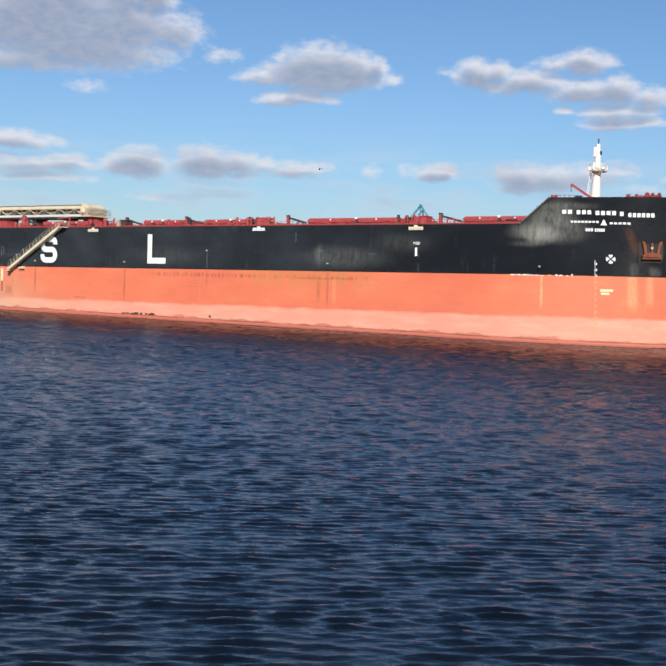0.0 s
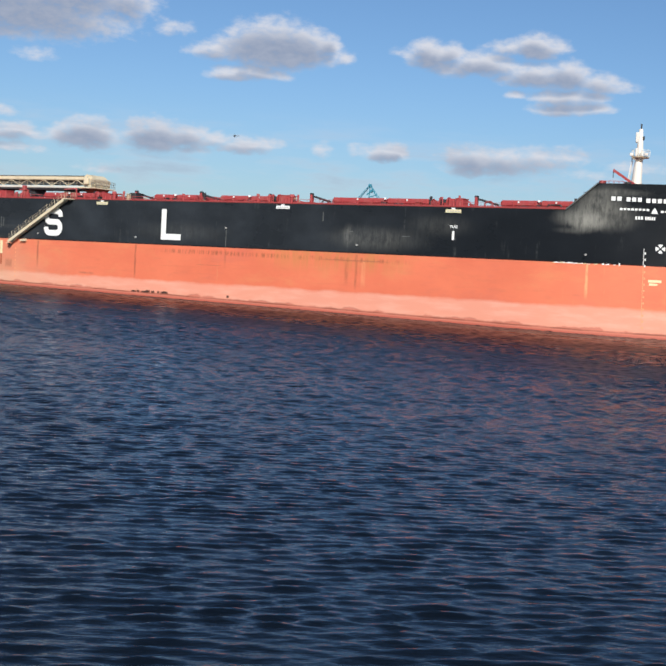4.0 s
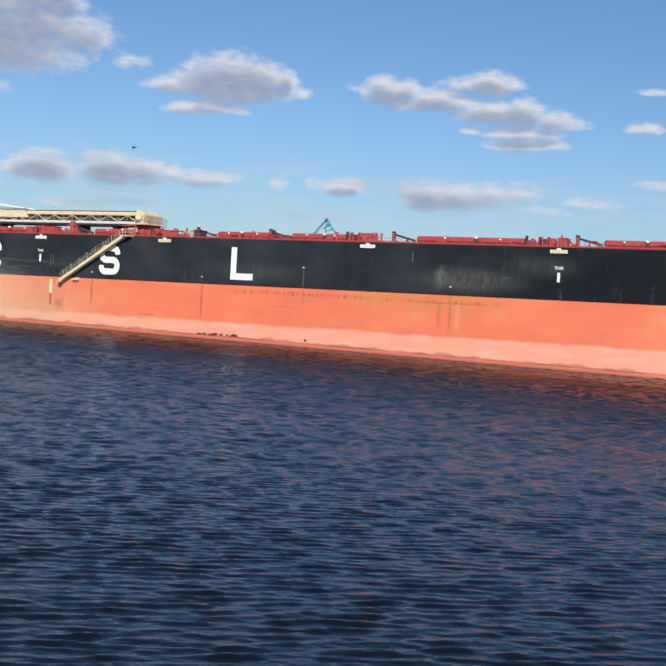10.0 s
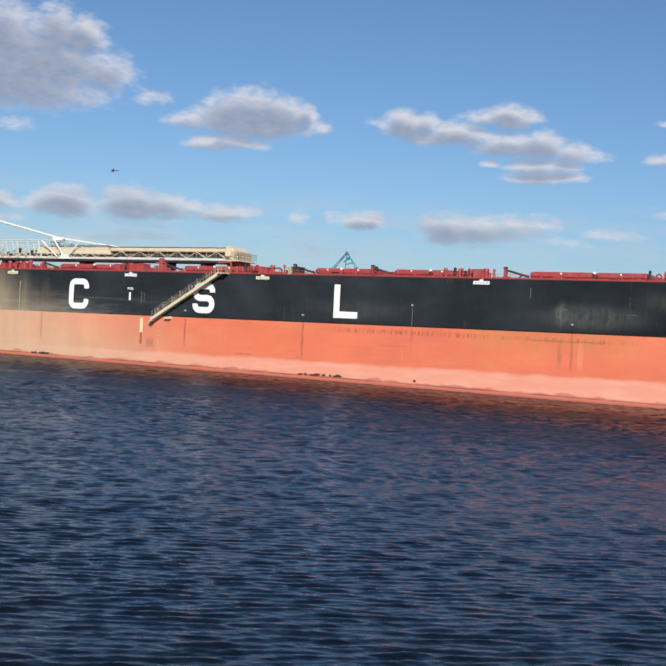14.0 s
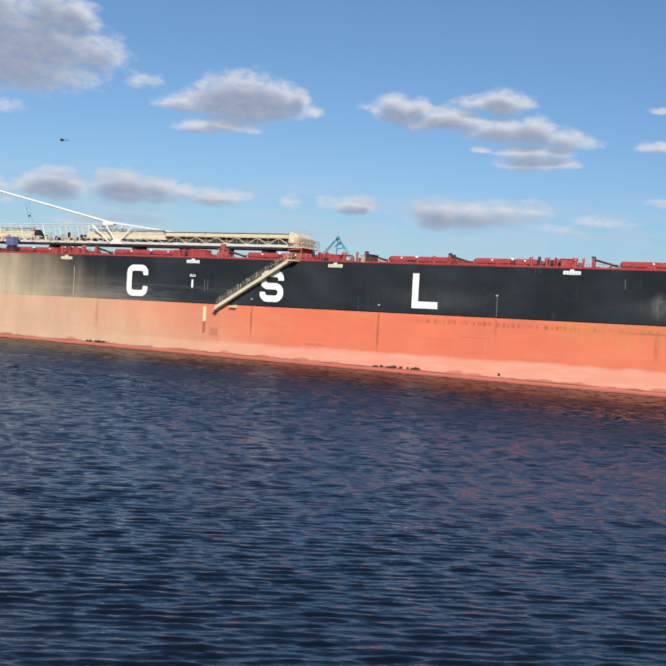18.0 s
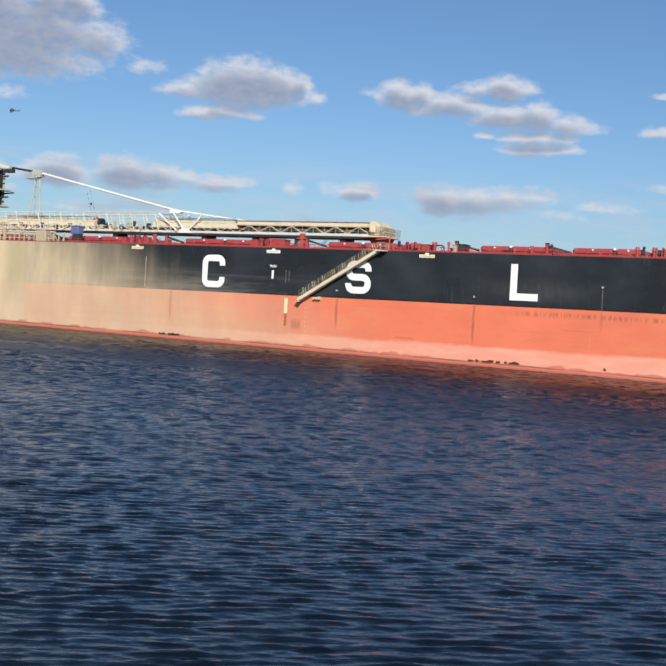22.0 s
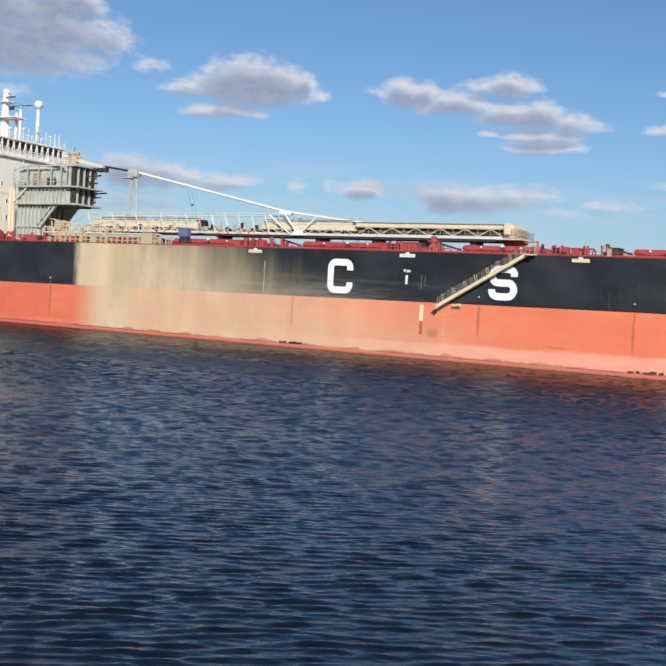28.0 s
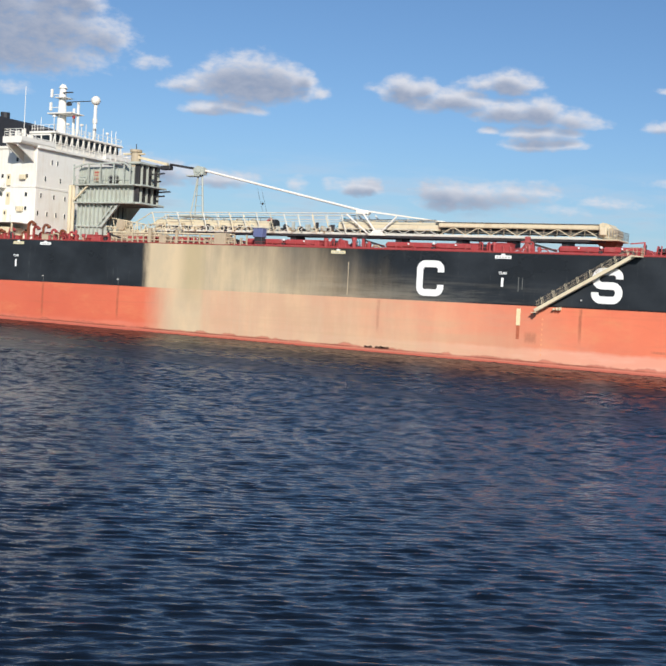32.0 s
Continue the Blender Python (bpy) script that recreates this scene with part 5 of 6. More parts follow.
# crowded bracing, pipes and walkways round the boom's foot
rng = random.Random(77)
for i in range(46):
    x = -76.5 + 16.0 * i / 46 + rng.uniform(-0.3, 0.3)
    zb = 14.2 + rng.uniform(0, 1.2)
    top = 15.6 + 2.4 * min(1.0, max(0.0, (x + 76.5) / 8.0))
    y = YA - rng.uniform(0.3, 1.6)
    part("foot_brace", tube(B(), (x, y, zb), (x + rng.uniform(-0.9, 0.9), y, min(top, zb + rng.uniform(0.7, 2.2))), rng.uniform(0.035, 0.08), 6), rng.choice((CREAM, BUFF, CREAM, PALE)), boom)
for z0, z1, y in ((15.0, 15.6, -5.0), (15.5, 16.4, -4.6), (16.1, 17.4, -4.4), (14.6, 14.9, -5.2)):
    part("foot_rail", tube(B(), (-76.5, y, z0), (-62.0, y, z1), 0.055, 6), CREAM, boom)

# ---- hoisting gear of the boom ----
gear = new("boom_hoist")
gear.parent = ship
gear["label"] = "white tie bar and pale mast that hold the boom"
YT = -1.6
part("tie_bar", tube(B(), (-60.5, YT, 25.35), (-32.6, YT, 19.35), 0.18, 10), WHITE, gear)
part("tie_foot", prism(B(), [(-34.4, 19.50), (-33.2, 19.66), (-18.9, 17.97), (-18.9, 17.84), (-33.0, 19.38)], YT - 0.3, YT + 0.3), WHITE, gear)
part("tie_shackle", box(B(), -34.2, -32.2, YT - 0.45, YT + 0.45, 19.0, 19.5, 0.08), WHITE, gear)
for y in (-2.8, -0.4):
    part("mast_leg", tube(B(), (-63.2, y * 0.5 - 0.8, 18.4), (-62.5, YT, 24.8), 0.10, 8), PALE, gear)
part("mast_leg", tube(B(), (-61.3, YT, 18.4), (-61.75, YT, 24.8), 0.15, 8), PALE, gear)
for z in (20.0, 21.6, 23.2):
    f = (z - 18.4) / 6.4
    part("mast_rung", tube(B(), (-63.2 + 0.7 * f, YT, z), (-61.4, YT, z), 0.05, 6), PALE, gear)
part("mast_base", box(B(), -64.8, -60.4, -3.0, -0.2, 18.2, 18.45, 0.04), PALE, gear)
bm = B()
prism(bm, [(-63.0, 24.7), (-61.3, 24.7), (-61.1, 25.5), (-61.6, 25.85), (-62.8, 25.9), (-63.2, 25.5)], YT - 0.5, YT + 0.5)
part("mast_head", bm, PALE, gear, "pale sheave head")
part("head_shelf", box(B(), -64.4, -62.0, YT - 0.6, YT + 0.6, 24.45, 24.62, 0.04), PALE, gear)
for s in (-0.5, 0.5):
    part("sheave", tube(B(), (-62.2, YT + s - 0.1, 25.5), (-62.2, YT + s + 0.1, 25.5), 0.55, 16), PALE, gear)
part("dark_link", tube(B(), (-63.4, YT, 25.7), (-67.9, YT, 26.35), 0.17, 8), DARK, gear)
part("link_block", box(B(), -69.4, -67.6, YT - 0.5, YT + 0.5, 25.5, 26.15, 0.1), DARK, gear)
part("jib_arm", beam(B(), (-75.2, YT, 27.75), (-68.3, YT, 26.35), 0.5, 0.4), CREAM, gear)
part("slew_post", tube(B(), (-74.6, YT, 25.6), (-74.6, YT, 28.4), 0.75, 14), BUFF, gear, "buff sheave post on the tower")
part("post_cap", tube(B(), (-74.6, YT, 28.3), (-74.6, YT, 28.7), 0.95, 14), BUFF, gear)
part("post_arm", box(B(), -76.9, -73.0, YT - 0.3, YT + 0.3, 27.9, 28.15, 0.03), CREAM, gear)
part("post_lamp", tube(B(), (-74.6, YT, 28.7), (-74.6, YT, 29.6), 0.06), DARK, gear)
for dx in (0.0, 0.7):
    part("guy", tube(B(), (-51.0 + dx, YT, 22.6), (-49.8 + dx, YT, 18.9), 0.02, 5), DARK, gear)
part("block", ball(B(), (-50.0, YT, 20.4), 0.18), DARK, gear)

for ob in gear.children:
    if ob.name.split(".")[0] not in ("tie_bar", "tie_foot", "tie_shackle", "guy", "block"):
        ob.matrix_basis = pose(0.7, 0, 0)

# ---- hoist tower before the deckhouse ----
tower = new("hoist_tower")
tower.parent = ship
tower["label"] = "pale grey-green stiffened steel tower before the deckhouse"
T0, T1 = -5.1, 0.4
tower.matrix_basis = pose(0.8, 0, 0)
outline = [(-83.0, DECK - 0.01), (-77.9, DECK - 0.01), (-77.9, 19.85), (-72.1, 19.85), (-72.1, 25.6), (-83.0, 25.6)]
part("body", prism(B(), outline, T0, T1), PALE, tower)
for i in range(13):
    x = -82.7 + 0.82 * i
    lo = DECK if x < -77.9 else (16.2 + (x + 77.9) * 1.106 if x < -74.6 else 19.85)
    part("stiffener", box(B(), x - 0.05, x + 0.05, T0 - 0.42, T0, lo + 0.1, 22.4), PALE, tower)
for i in range(9):
    x = -82.4 + 1.2 * i
    part("stiffener", box(B(), x - 0.05, x + 0.05, T0 - 0.22, T0, 22.9, 25.5), PALE, tower)
# dark plates added as painted shade behind the ribs and below the overhang
part("front_shade_plate", box(B(), -72.1, -72.02, T0 + 0.05, T1 - 0.05, 19.9, 25.55), SHADE, tower)
part("under_shade_plate", box(B(), -77.9, -72.2, T0 + 0.05, T1 - 0.05, 19.72, 19.84), SHADE, tower)
part("leg_shade_plate", box(B(), -77.9, -77.82, T0 + 0.05, T1 - 0.05, DECK, 19.7), SHADE, tower)
for i in range(5):
    y = T0 + 0.4 + 1.17 * i
    part("leg_rib", box(B(), -77.82, -77.3, y - 0.08, y + 0.08, DECK, 19.7), PALE, tower)
for i in range(8):
    y = T0 + 0.25 + 0.71 * i
    part("front_rib", box(B(), -72.1, -71.2, y - 0.06, y + 0.06, 20.1, 26.2), PALE if i % 2 else DARK, tower)
for z, w in ((22.75, 1.0), (19.95, 0.9), (16.3, 0.35)):
    x1 = -71.3 if z > 19 else -77.7
    part("belt", box(B(), -83.1, x1, T0 - w, T0 - 0.002, z - 0.12, z + 0.12, 0.03), PALE, tower)
part("front_belt", box(B(), -72.1, -70.2, T0 - 0.4, T1 + 0.4, 22.6, 22.85, 0.03), PALE, tower)
part("front_belt", box(B(), -72.1, -70.5, T0 - 0.4, T1 + 0.4, 19.85, 20.15, 0.03), PALE, tower)
part("front_cap", box(B(), -73.2, -70.9, T0 - 0.3, T1 + 0.3, 26.0, 26.35, 0.05), PALE, tower)
for y, z, l in ((-1.6, 23.6, 1.6), (-0.9, 21.4, 1.9), (-0.4, 25.0, 1.3), (0.1, 22.2, 2.2), (-2.6, 24.6, 0.9)):
    part("bracket", beam(B(), (-71.2, y, z), (-71.2 + l, y, z + 0.12), 0.22, 0.22), DARK, tower)
for y in (T0 + 0.1, T1 - 0.3):
    part("knee_plate", prism(B(), [(-77.9, 16.2), (-74.6, 19.85), (-77.9, 19.85)], y, y + 0.15), PALE, tower)
part("slope_brace", beam(B(), (-77.9, T0 - 0.25, 16.2), (-74.6, T0 - 0.25, 19.85), 0.35, 0.35), PALE, tower)
part("slope_brace", beam(B(), (-78.5, T0 - 0.3, 16.5), (-75.4, T0 - 0.3, 19.9), 0.16, 0.2), PALE, tower)
for x in (-83.6, -84.3):
    part("exhaust_pipe", tube(B(), (x, T0 - 0.4, DECK), (x, T0 - 0.4, 22.7), 0.27, 10), CREAM, tower)
part("knee_brace", beam(B(), (-83.4, T0 - 0.6, 20.2), (-80.6, T0 - 0.6, 22.6), 0.25, 0.25), CREAM, tower)
railing("top_rail", [(-83.0, T0 - 0.9, 22.87), (-72.2, T0 - 0.9, 22.87)], 1.2, PALE, 1.3, 2, 0.045, tower)
part("top_arch", beam(B(), (-83.4, T0 - 0.9, 25.35), (-81.2, T0 - 0.9, 25.95), 0.22, 0.22), PALE, tower)
part("top_arch", beam(B(), (-81.2, T0 - 0.9, 25.95), (-73.4, T0 - 0.9, 26.1), 0.22, 0.22), PALE, tower)
part("top_arch", beam(B(), (-73.4, T0 - 0.9, 26.1), (-72.0, T0 - 0.9, 25.3), 0.22, 0.22), PALE, tower)
for x in (-83.3, -80.3, -78.0, -75.4, -73.4, -72.2):
    part("arch_post", box(B(), x - 0.09, x + 0.09, T0 - 1.0, T0 - 0.8, 22.87, 25.9), PALE, tower)
part("notice", box(B(), -79.7, -78.7, T0 - 0.34, T0 - 0.24, 23.3, 25.0), BUFF, tower, "red and white notice board")
for z in (23.5, 24.1, 24.6):
    part("notice_stripe", box(B(), -79.6, -78.8, T0 - 0.37, T0 - 0.33, z, z + 0.2), RED, tower)
part("plant", box(B(), -76.6, -74.8, T0 - 0.8, T0 - 0.25, 23.0, 24.2, 0.15), DARK, tower)
part("plant", box(B(), -82.6, -81.2, T0 - 0.8, T0 - 0.25, 22.9, 23.9, 0.2), PALE, tower)
part("lamp_post", tube(B(), (-81.4, T0 - 0.9, 25.9), (-81.4, T0 - 0.9, 26.9), 0.07), CREAM, tower)
# conveyor foot, below and ahead of the tower
part("loop_casing", box(B(), -78, -69.5, -4.2, 1.0, DECK - 0.01, 15.0, 0.1), BUFF, tower)
for i in range(9):
    x = -77.0 + 0.9 * i
    part("foot_frame", tube(B(), (x, -4.6, DECK), (x + (0.9 if i % 2 else -0.9), -4.6, 17.6 - 0.12 * i), 0.08, 6), CREAM, tower)
part("foot_rail", tube(B(), (-78, -4.6, 17.9), (-70, -4.6, 16.8), 0.09, 6), CREAM, tower)
part("foot_rail", tube(B(), (-78, -4.6, 16.5), (-70, -4.6, 15.6), 0.09, 6), CREAM, tower)
part("foot_drum", tube(B(), (-74.4, -4.9, 16.6), (-74.4, -3.0, 16.6), 0.9, 14), BUFF, tower)

# ---- deckhouse ----
HX, HY = -87.0, -9.6
house = new("deckhouse")
house.parent = ship
house["label"] = "white five-storey deckhouse with bridge wings and a dark funnel"
part("house_wall", box(B(), -112, HX, HY, 9.6, DECK - 0.01, 28.0, 0.06), WHITE, house)
for z in (21.9,):
    part("deck_band", box(B(), -112.1, HX + 0.07, HY - 0.07, 9.67, z, z + 0.3), WHITE, house)
part("side_gallery", box(B(), -112, -93.2, HY - 1.9, HY - 0.002, 21.75, 21.9, 0.02), WHITE, house)
part("side_gallery", box(B(), -112, -94.5, HY - 2.4, HY - 0.002, 18.9, 19.05, 0.02), WHITE, house)
part("side_gallery", box(B(), -112, -89.2, HY - 2.9, HY - 0.002, 16.1, 16.25, 0.02), WHITE, house)
for z, x1, w in ((21.9, -93.3, 1.85), (19.05, -94.6, 2.35), (16.25, -89.3, 2.85)):
    railing("gallery_rail", [(-111.8, HY - w, z), (x1, HY - w, z), (x1, HY - 0.1, z)], 1.05, WHITE, 1.4, 3, 0.03, house)


def porthole(x, y, z, front, w=0.34, hgt=0.5):
    """A dark window in its raised frame, on the front or on the side."""
    if front:
        f = part("window", box(B(), HX, HX + 0.06, y - w / 2 - 0.07, y + w / 2 + 0.07, z - hgt / 2 - 0.07, z + hgt / 2 + 0.07, 0.02), WHITE, house)
        part("pane", box(B(), HX + 0.03, HX + 0.075, y - w / 2, y + w / 2, z - hgt / 2, z + hgt / 2), GLASS, house)
    else:
        f = part("window", box(B(), x - w / 2 - 0.07, x + w / 2 + 0.07, HY - 0.06, HY, z - hgt / 2 - 0.07, z + hgt / 2 + 0.07, 0.02), WHITE, house)
        part("pane", box(B(), x - w / 2, x + w / 2, HY - 0.075, HY - 0.03, z - hgt / 2, z + hgt / 2), GLASS, house)


for z, vs in ((26.2, (9.9, 11.2, 17.0, 21, 22.3)), (23.5, (8.5, 12.0, 15.2, 18, 21, 24)), (20.75, (7.7, 10.7, 13.3, 16, 19, 22)), (17.95, (7.1, 9.25, 11.35, 13.4, 16, 19, 22))):
    for v in vs:
        porthole(0, v - 16.1, z, True, 0.26, 0.7)
for x, z in ((-94.0, 23.7), (-88.9, 23.7), (-91.0, 26.3), (-97, 23.7), (-100, 23.7), (-94.1, 20.8), (-88.9, 20.8), (-97, 20.8), (-88.9, 18.6), (-97, 18.2), (-90.7, 18.6), (-100, 20.8), (-91.5, 15.0), (-88.5, 15.0)):
    porthole(x, 0, z, False, 0.45, 0.6)
for x, z in ((-92.7, 22.95), (-92.7, 20.1), (-93.2, 17.3), (-90.2, 14.6)):
    d = part("door", box(B(), x - 0.45, x + 0.45, HY - 0.07, HY, z - 0.95, z + 1.05, 0.03), CREAM, house)
    part("door_pane", box(B(), x - 0.15, x + 0.15, HY - 0.09, HY - 0.06, z + 0.3, z + 0.8), GLASS, house)
for x, z in ((-89.9, 18.4), (-99, 18.5), (-89.6, 23.4)):
    part("deck_box", box(B(), x - 0.6, x + 0.6, HY - 0.5, HY - 0.002, z - 0.3, z + 0.5, 0.08), CREAM, house)
part("boat_shelf", box(B(), -96, -87.4, HY - 4.2, HY - 0.002, 16.05, 16.2, 0.03), WHITE, house)
for x in (-95.5, -91.5, -87.8):
    part("shelf_post", box(B(), x - 0.1, x + 0.1, HY - 4.1, HY - 3.9, DECK - 0.01, 16.06), CREAM, house)
part("store", box(B(), -95, -89, HY - 3.3, HY - 0.002, DECK - 0.01, 15.4, 0.08), CREAM, house)
# bridge: wheelhouse with raked windows, wings to the ship's side
BX = -87.0
part("bridge_floor", box(B(), -101, BX + 0.5, -9.8, 10.8, 28.0, 28.45, 0.08), WHITE, house)
for s in (-1, 1):
    bm = B()
    prism(bm, [(-90.4, 28.35), (BX + 0.3, 28.35), (BX + 0.5, 28.7), (BX + 0.5, 29.35), (-90.4, 29.35)], min(s * 6.3, s * 13.7), max(s * 6.3, s * 13.7))
    part("bridge_wing", bm, WHITE, house)
    bm = B()
    a, b = s * 9.4, s * 13.4
    pts = [(a, 28.36), (b, 28.36), (b, 28.0), (a + s * 1.2, 26.4), (a, 25.6)]
    for x in (-87.6, -89.8):
        q = B()
        fr = [q.verts.new((x - 0.12, y, z)) for y, z in pts]
        bk = [q.verts.new((x + 0.12, y, z)) for y, z in pts]
        q.faces.new(fr)
        q.faces.new(bk[::-1])
        for i in range(len(pts)):
            q.faces.new((fr[i], fr[(i + 1) % len(pts)], bk[(i + 1) % len(pts)], bk[i]))
        bmesh.ops.recalc_face_normals(q, faces=q.faces[:])
        part("wing_bracket", q, WHITE, house)
    bm.free()
    railing("wing_rail", [(-90.3, s * 6.6, 29.35), (-90.3, s * 13.5, 29.35), (BX + 0.3, s * 13.5, 29.35)], 1.15, WHITE, 1.2, 3, 0.035, house)
    railing("wing_rail", [(BX + 0.3, s * 13.5, 29.35), (BX + 0.3, s * 11.0, 29.35)], 0.35, WHITE, 1.2, 1, 0.035, house)
part("wheelhouse", box(B(), -91.6, BX - 0.4, -6.3, 10.5, 28.44, 31.2, 0.05), WHITE, house)
part("window_band", box(B(), BX - 0.42, BX - 0.12, -6.0, 10.3, 29.35, 30.75), GLASS, house, "dark band of bridge windows")
for i in range(13):
    y = -6.1 + 16.5 * i / 12
    part("mullion", beam(B(), (BX - 0.05, y, 29.2), (BX + 0.35, y, 30.95), 0.22, 0.12), WHITE, house)
part("sill", box(B(), BX - 0.4, BX + 0.15, -6.3, 10.5, 28.46, 29.32, 0.05), WHITE, house)
part("visor", box(B(), -91.8, BX + 0.55, -6.5, 10.8, 30.9, 31.25, 0.06), WHITE, house)
for i in range(13):
    y = -6.1 + 16.5 * i / 12
    part("rake_strut", tube(B(), (BX + 0.35, y, 30.9), (BX + 0.5, y, 28.5), 0.075, 6), WHITE, house)
part("walk_rail", tube(B(), (BX + 0.52, -11, 29.45), (BX + 0.52, 11, 29.45), 0.06, 6), WHITE, house)
for i in range(2):
    x = -88.4 - 1.9 * i
    part("side_window", box(B(), x - 0.8, x + 0.8, -6.36, -6.26, 29.5, 30.6), GLASS, house)
railing("monkey_rail", [(-91.4, -6.3, 31.25), (BX + 0.3, -6.3, 31.25), (BX + 0.3, 10.4, 31.25)], 1.0, WHITE, 1.2, 2, 0.035, house)
rng = random.Random(9)
for i in range(15):
    y = -5.9 + 1.1 * i
    hh = rng.choice((1.2, 1.5, 1.9, 2.3))
    a = part("antenna", tube(B(), (BX - 0.2, y, 31.2), (BX - 0.2, y, 31.25 + hh), 0.055, 6), WHITE, house)
    if i % 3 == 0:
        part("lamp", box(B(), BX - 0.42, BX + 0.02, y - 0.22, y + 0.22, 31.2 + hh, 31.55 + hh, 0.06), WHITE, house)
# radar mast, dome, whips
part("radar_mast", tube(B(), (-90.9, 0, 31.2), (-90.9, 0, 39.3), 0.85, 12, 0.55), WHITE, house)
part("mast_platform", box(B(), -92.7, -87.6, -1.6, 1.6, 34.9, 35.1, 0.04), WHITE, house)
part("mast_platform", box(B(), -91.7, -89.6, -1.1, 1.1, 37.6, 37.75, 0.04), WHITE, house)
for x in (-88.9, -88.0):
    part("second_mast", tube(B(), (x, 0.6, 31.2), (x, 0.6, 37.0 if x > -88.5 else 36.0), 0.22, 8), WHITE, house)
part("radar_scanner", box(B(), -89.9, -84.9, -0.05, 0.1, 36.95, 37.08, 0.03), DARK, house)
part("radar_scanner", box(B(), -90.6, -88.4, -0.5, -0.3, 38.4, 38.6, 0.05), DARK, house)
part("yard_arm", tube(B(), (-93.4, 0, 38.3), (-91, 0, 38.3), 0.07, 6), WHITE, house)
part("yard_arm", tube(B(), (-93.4, 0, 36.2), (-91, 0, 36.2), 0.07, 6), WHITE, house)
for x, z in ((-93.3, 38.6), (-93.4, 36.4)):
    part("signal_lamp", box(B(), x - 0.18, x + 0.18, -0.2, 0.2, z - 0.7, z + 0.7, 0.05), WHITE, house)
part("horn", box(B(), -89.4, -88.5, -0.9, -0.3, 36.3, 36.8, 0.1), DARK, house)
part("red_lamp", box(B(), -88.2, -87.8, -0.6, -0.2, 34.2, 34.7, 0.05), RED, house)
part("mast_top", tube(B(), (-90.9, 0, 39.3), (-90.9, 0, 39.9), 0.75, 10, 0.4), WHITE, house)
part("dome_post", tube(B(), (-87.6, 4.4, 31.2), (-87.6, 4.4, 37.2), 0.28, 10), WHITE, house)
part("radome", ball(B(), (-87.6, 4.4, 37.95), 0.78, 18, 12), WHITE, house, "white satellite dome", True)
part("dome_ring", tube(B(), (-87.6, 4.4, 34.2), (-87.6, 4.4, 34.9), 0.42, 10), WHITE, house)
for x, y, hh in ((-90.1, -9.5, 6.6), (-90.2, -5.6, 2.4), (-91.2, -5.9, 1.8)):
    part("whip", tube(B(), (x, y, 29.3 if y < -7 else 31.2), (x, y, 31.2 + hh), 0.05, 6), WHITE, house)
for i in range(7):
    part("roof_fitting", box(B(), -90.0 + 0.4 * i, -89.7 + 0.4 * i, -12.8 + 0.9 * (i % 4), -12.4 + 0.9 * (i % 4), 29.3, 30.0 + 0.4 * (i % 3), 0.05), WHITE, house)
# funnel
funnel = part("funnel", prism(B(), [(-112, 27.9), (-93.6, 27.9), (-93.4, 32.6), (-98.5, 33.9), (-104, 34.9), (-112, 35.4)], -5.0, 4.6), FUNNEL, house, "dark funnel casing")
for x in (-102.0, -105.4):
    part("uptake", tube(B(), (x, -1.5, 34.0), (x, -1.5, 35.4), 0.8, 12), FUNNEL, house)

# pipes, goosenecks and rusty gear on the deck before the house
rng = random.Random(55)
for i in range(30):
    x = -92.0 + 20.0 * i / 30 + rng.uniform(-0.3, 0.3)
    y, m = rng.uniform(-14.5, -11.5), rng.choice((DECKRED, RED, RUST, DECKRED, RUST, BUFF))
    if i % 3 == 0:
        pipe_bend(x, y, rng.uniform(0.7, 1.7), rng.uniform(0.5, 1.6), rng.uniform(0.07, 0.14), m)
    elif i % 3 == 1:
        valve(x, y, rng.uniform(0.7, 1.5), m)
    else:
        locker(x, x + rng.uniform(0.3, 0.8), y, rng.uniform(0.5, 1.2), m, "fuse_box", 0.3)

# ---- forecastle ----
foremast = new("foremast")
foremast.parent = ship
foremast["label"] = "white box mast with a lantern platform on the forecastle"
part("column", tube(B(), (89.72, 0, 15.38), (90.0, 0, 21.9), 0.84, 14, 0.40), WHITE, foremast)
part("upper_column", tube(B(), (90.0, 0, 21.8), (90.0, 0, 24.7), 0.44, 12, 0.26), WHITE, foremast)
part("lantern_box", box(B(), 89.42, 90.0, -0.3, 0.3, 23.0, 24.3, 0.08), WHITE, foremast)
part("lantern", tube(B(), (90.03, 0, 24.6), (90.03, 0, 25.4), 0.10, 8), DARK, foremast)
part("side_lamp", box(B(), 90.28, 90.5, -0.15, 0.15, 23.3, 23.8, 0.05), DARK, foremast)
part("platform", tube(B(), (90.15, 0, 21.05), (90.15, 0, 21.2), 1.1, 16), BUFF, foremast)
for x0, x1, z0, z1 in ((89.05, 89.45, 21.2, 21.6), (89.75, 90.0, 21.2, 22.2), (90.5, 90.75, 21.2, 21.9), (90.9, 91.35, 21.25, 21.6)):
    part("lamp", box(B(), x0, x1, -1.15, -0.8, z0, z1, 0.05), WHITE, foremast)
for x in (89.3, 90.2, 91.0):
    part("bracket", beam(B(), (90.1, -0.3, 20.5), (x, -0.9, 21.05), 0.12, 0.12), BUFF, foremast)
bm = B()
pts = arc(90.15, 0, 1.15, 1.15, 0, 360, 14)
for p, q in zip(pts, pts[1:]):
    beam(bm, (p[0], p[1], 21.2), (p[0], p[1], 22.0), 0.04, 0.04)
    beam(bm, (p[0], p[1], 22.0), (q[0], q[1], 22.0), 0.05, 0.05)
part("platform_rail", bm, WHITE, foremast)
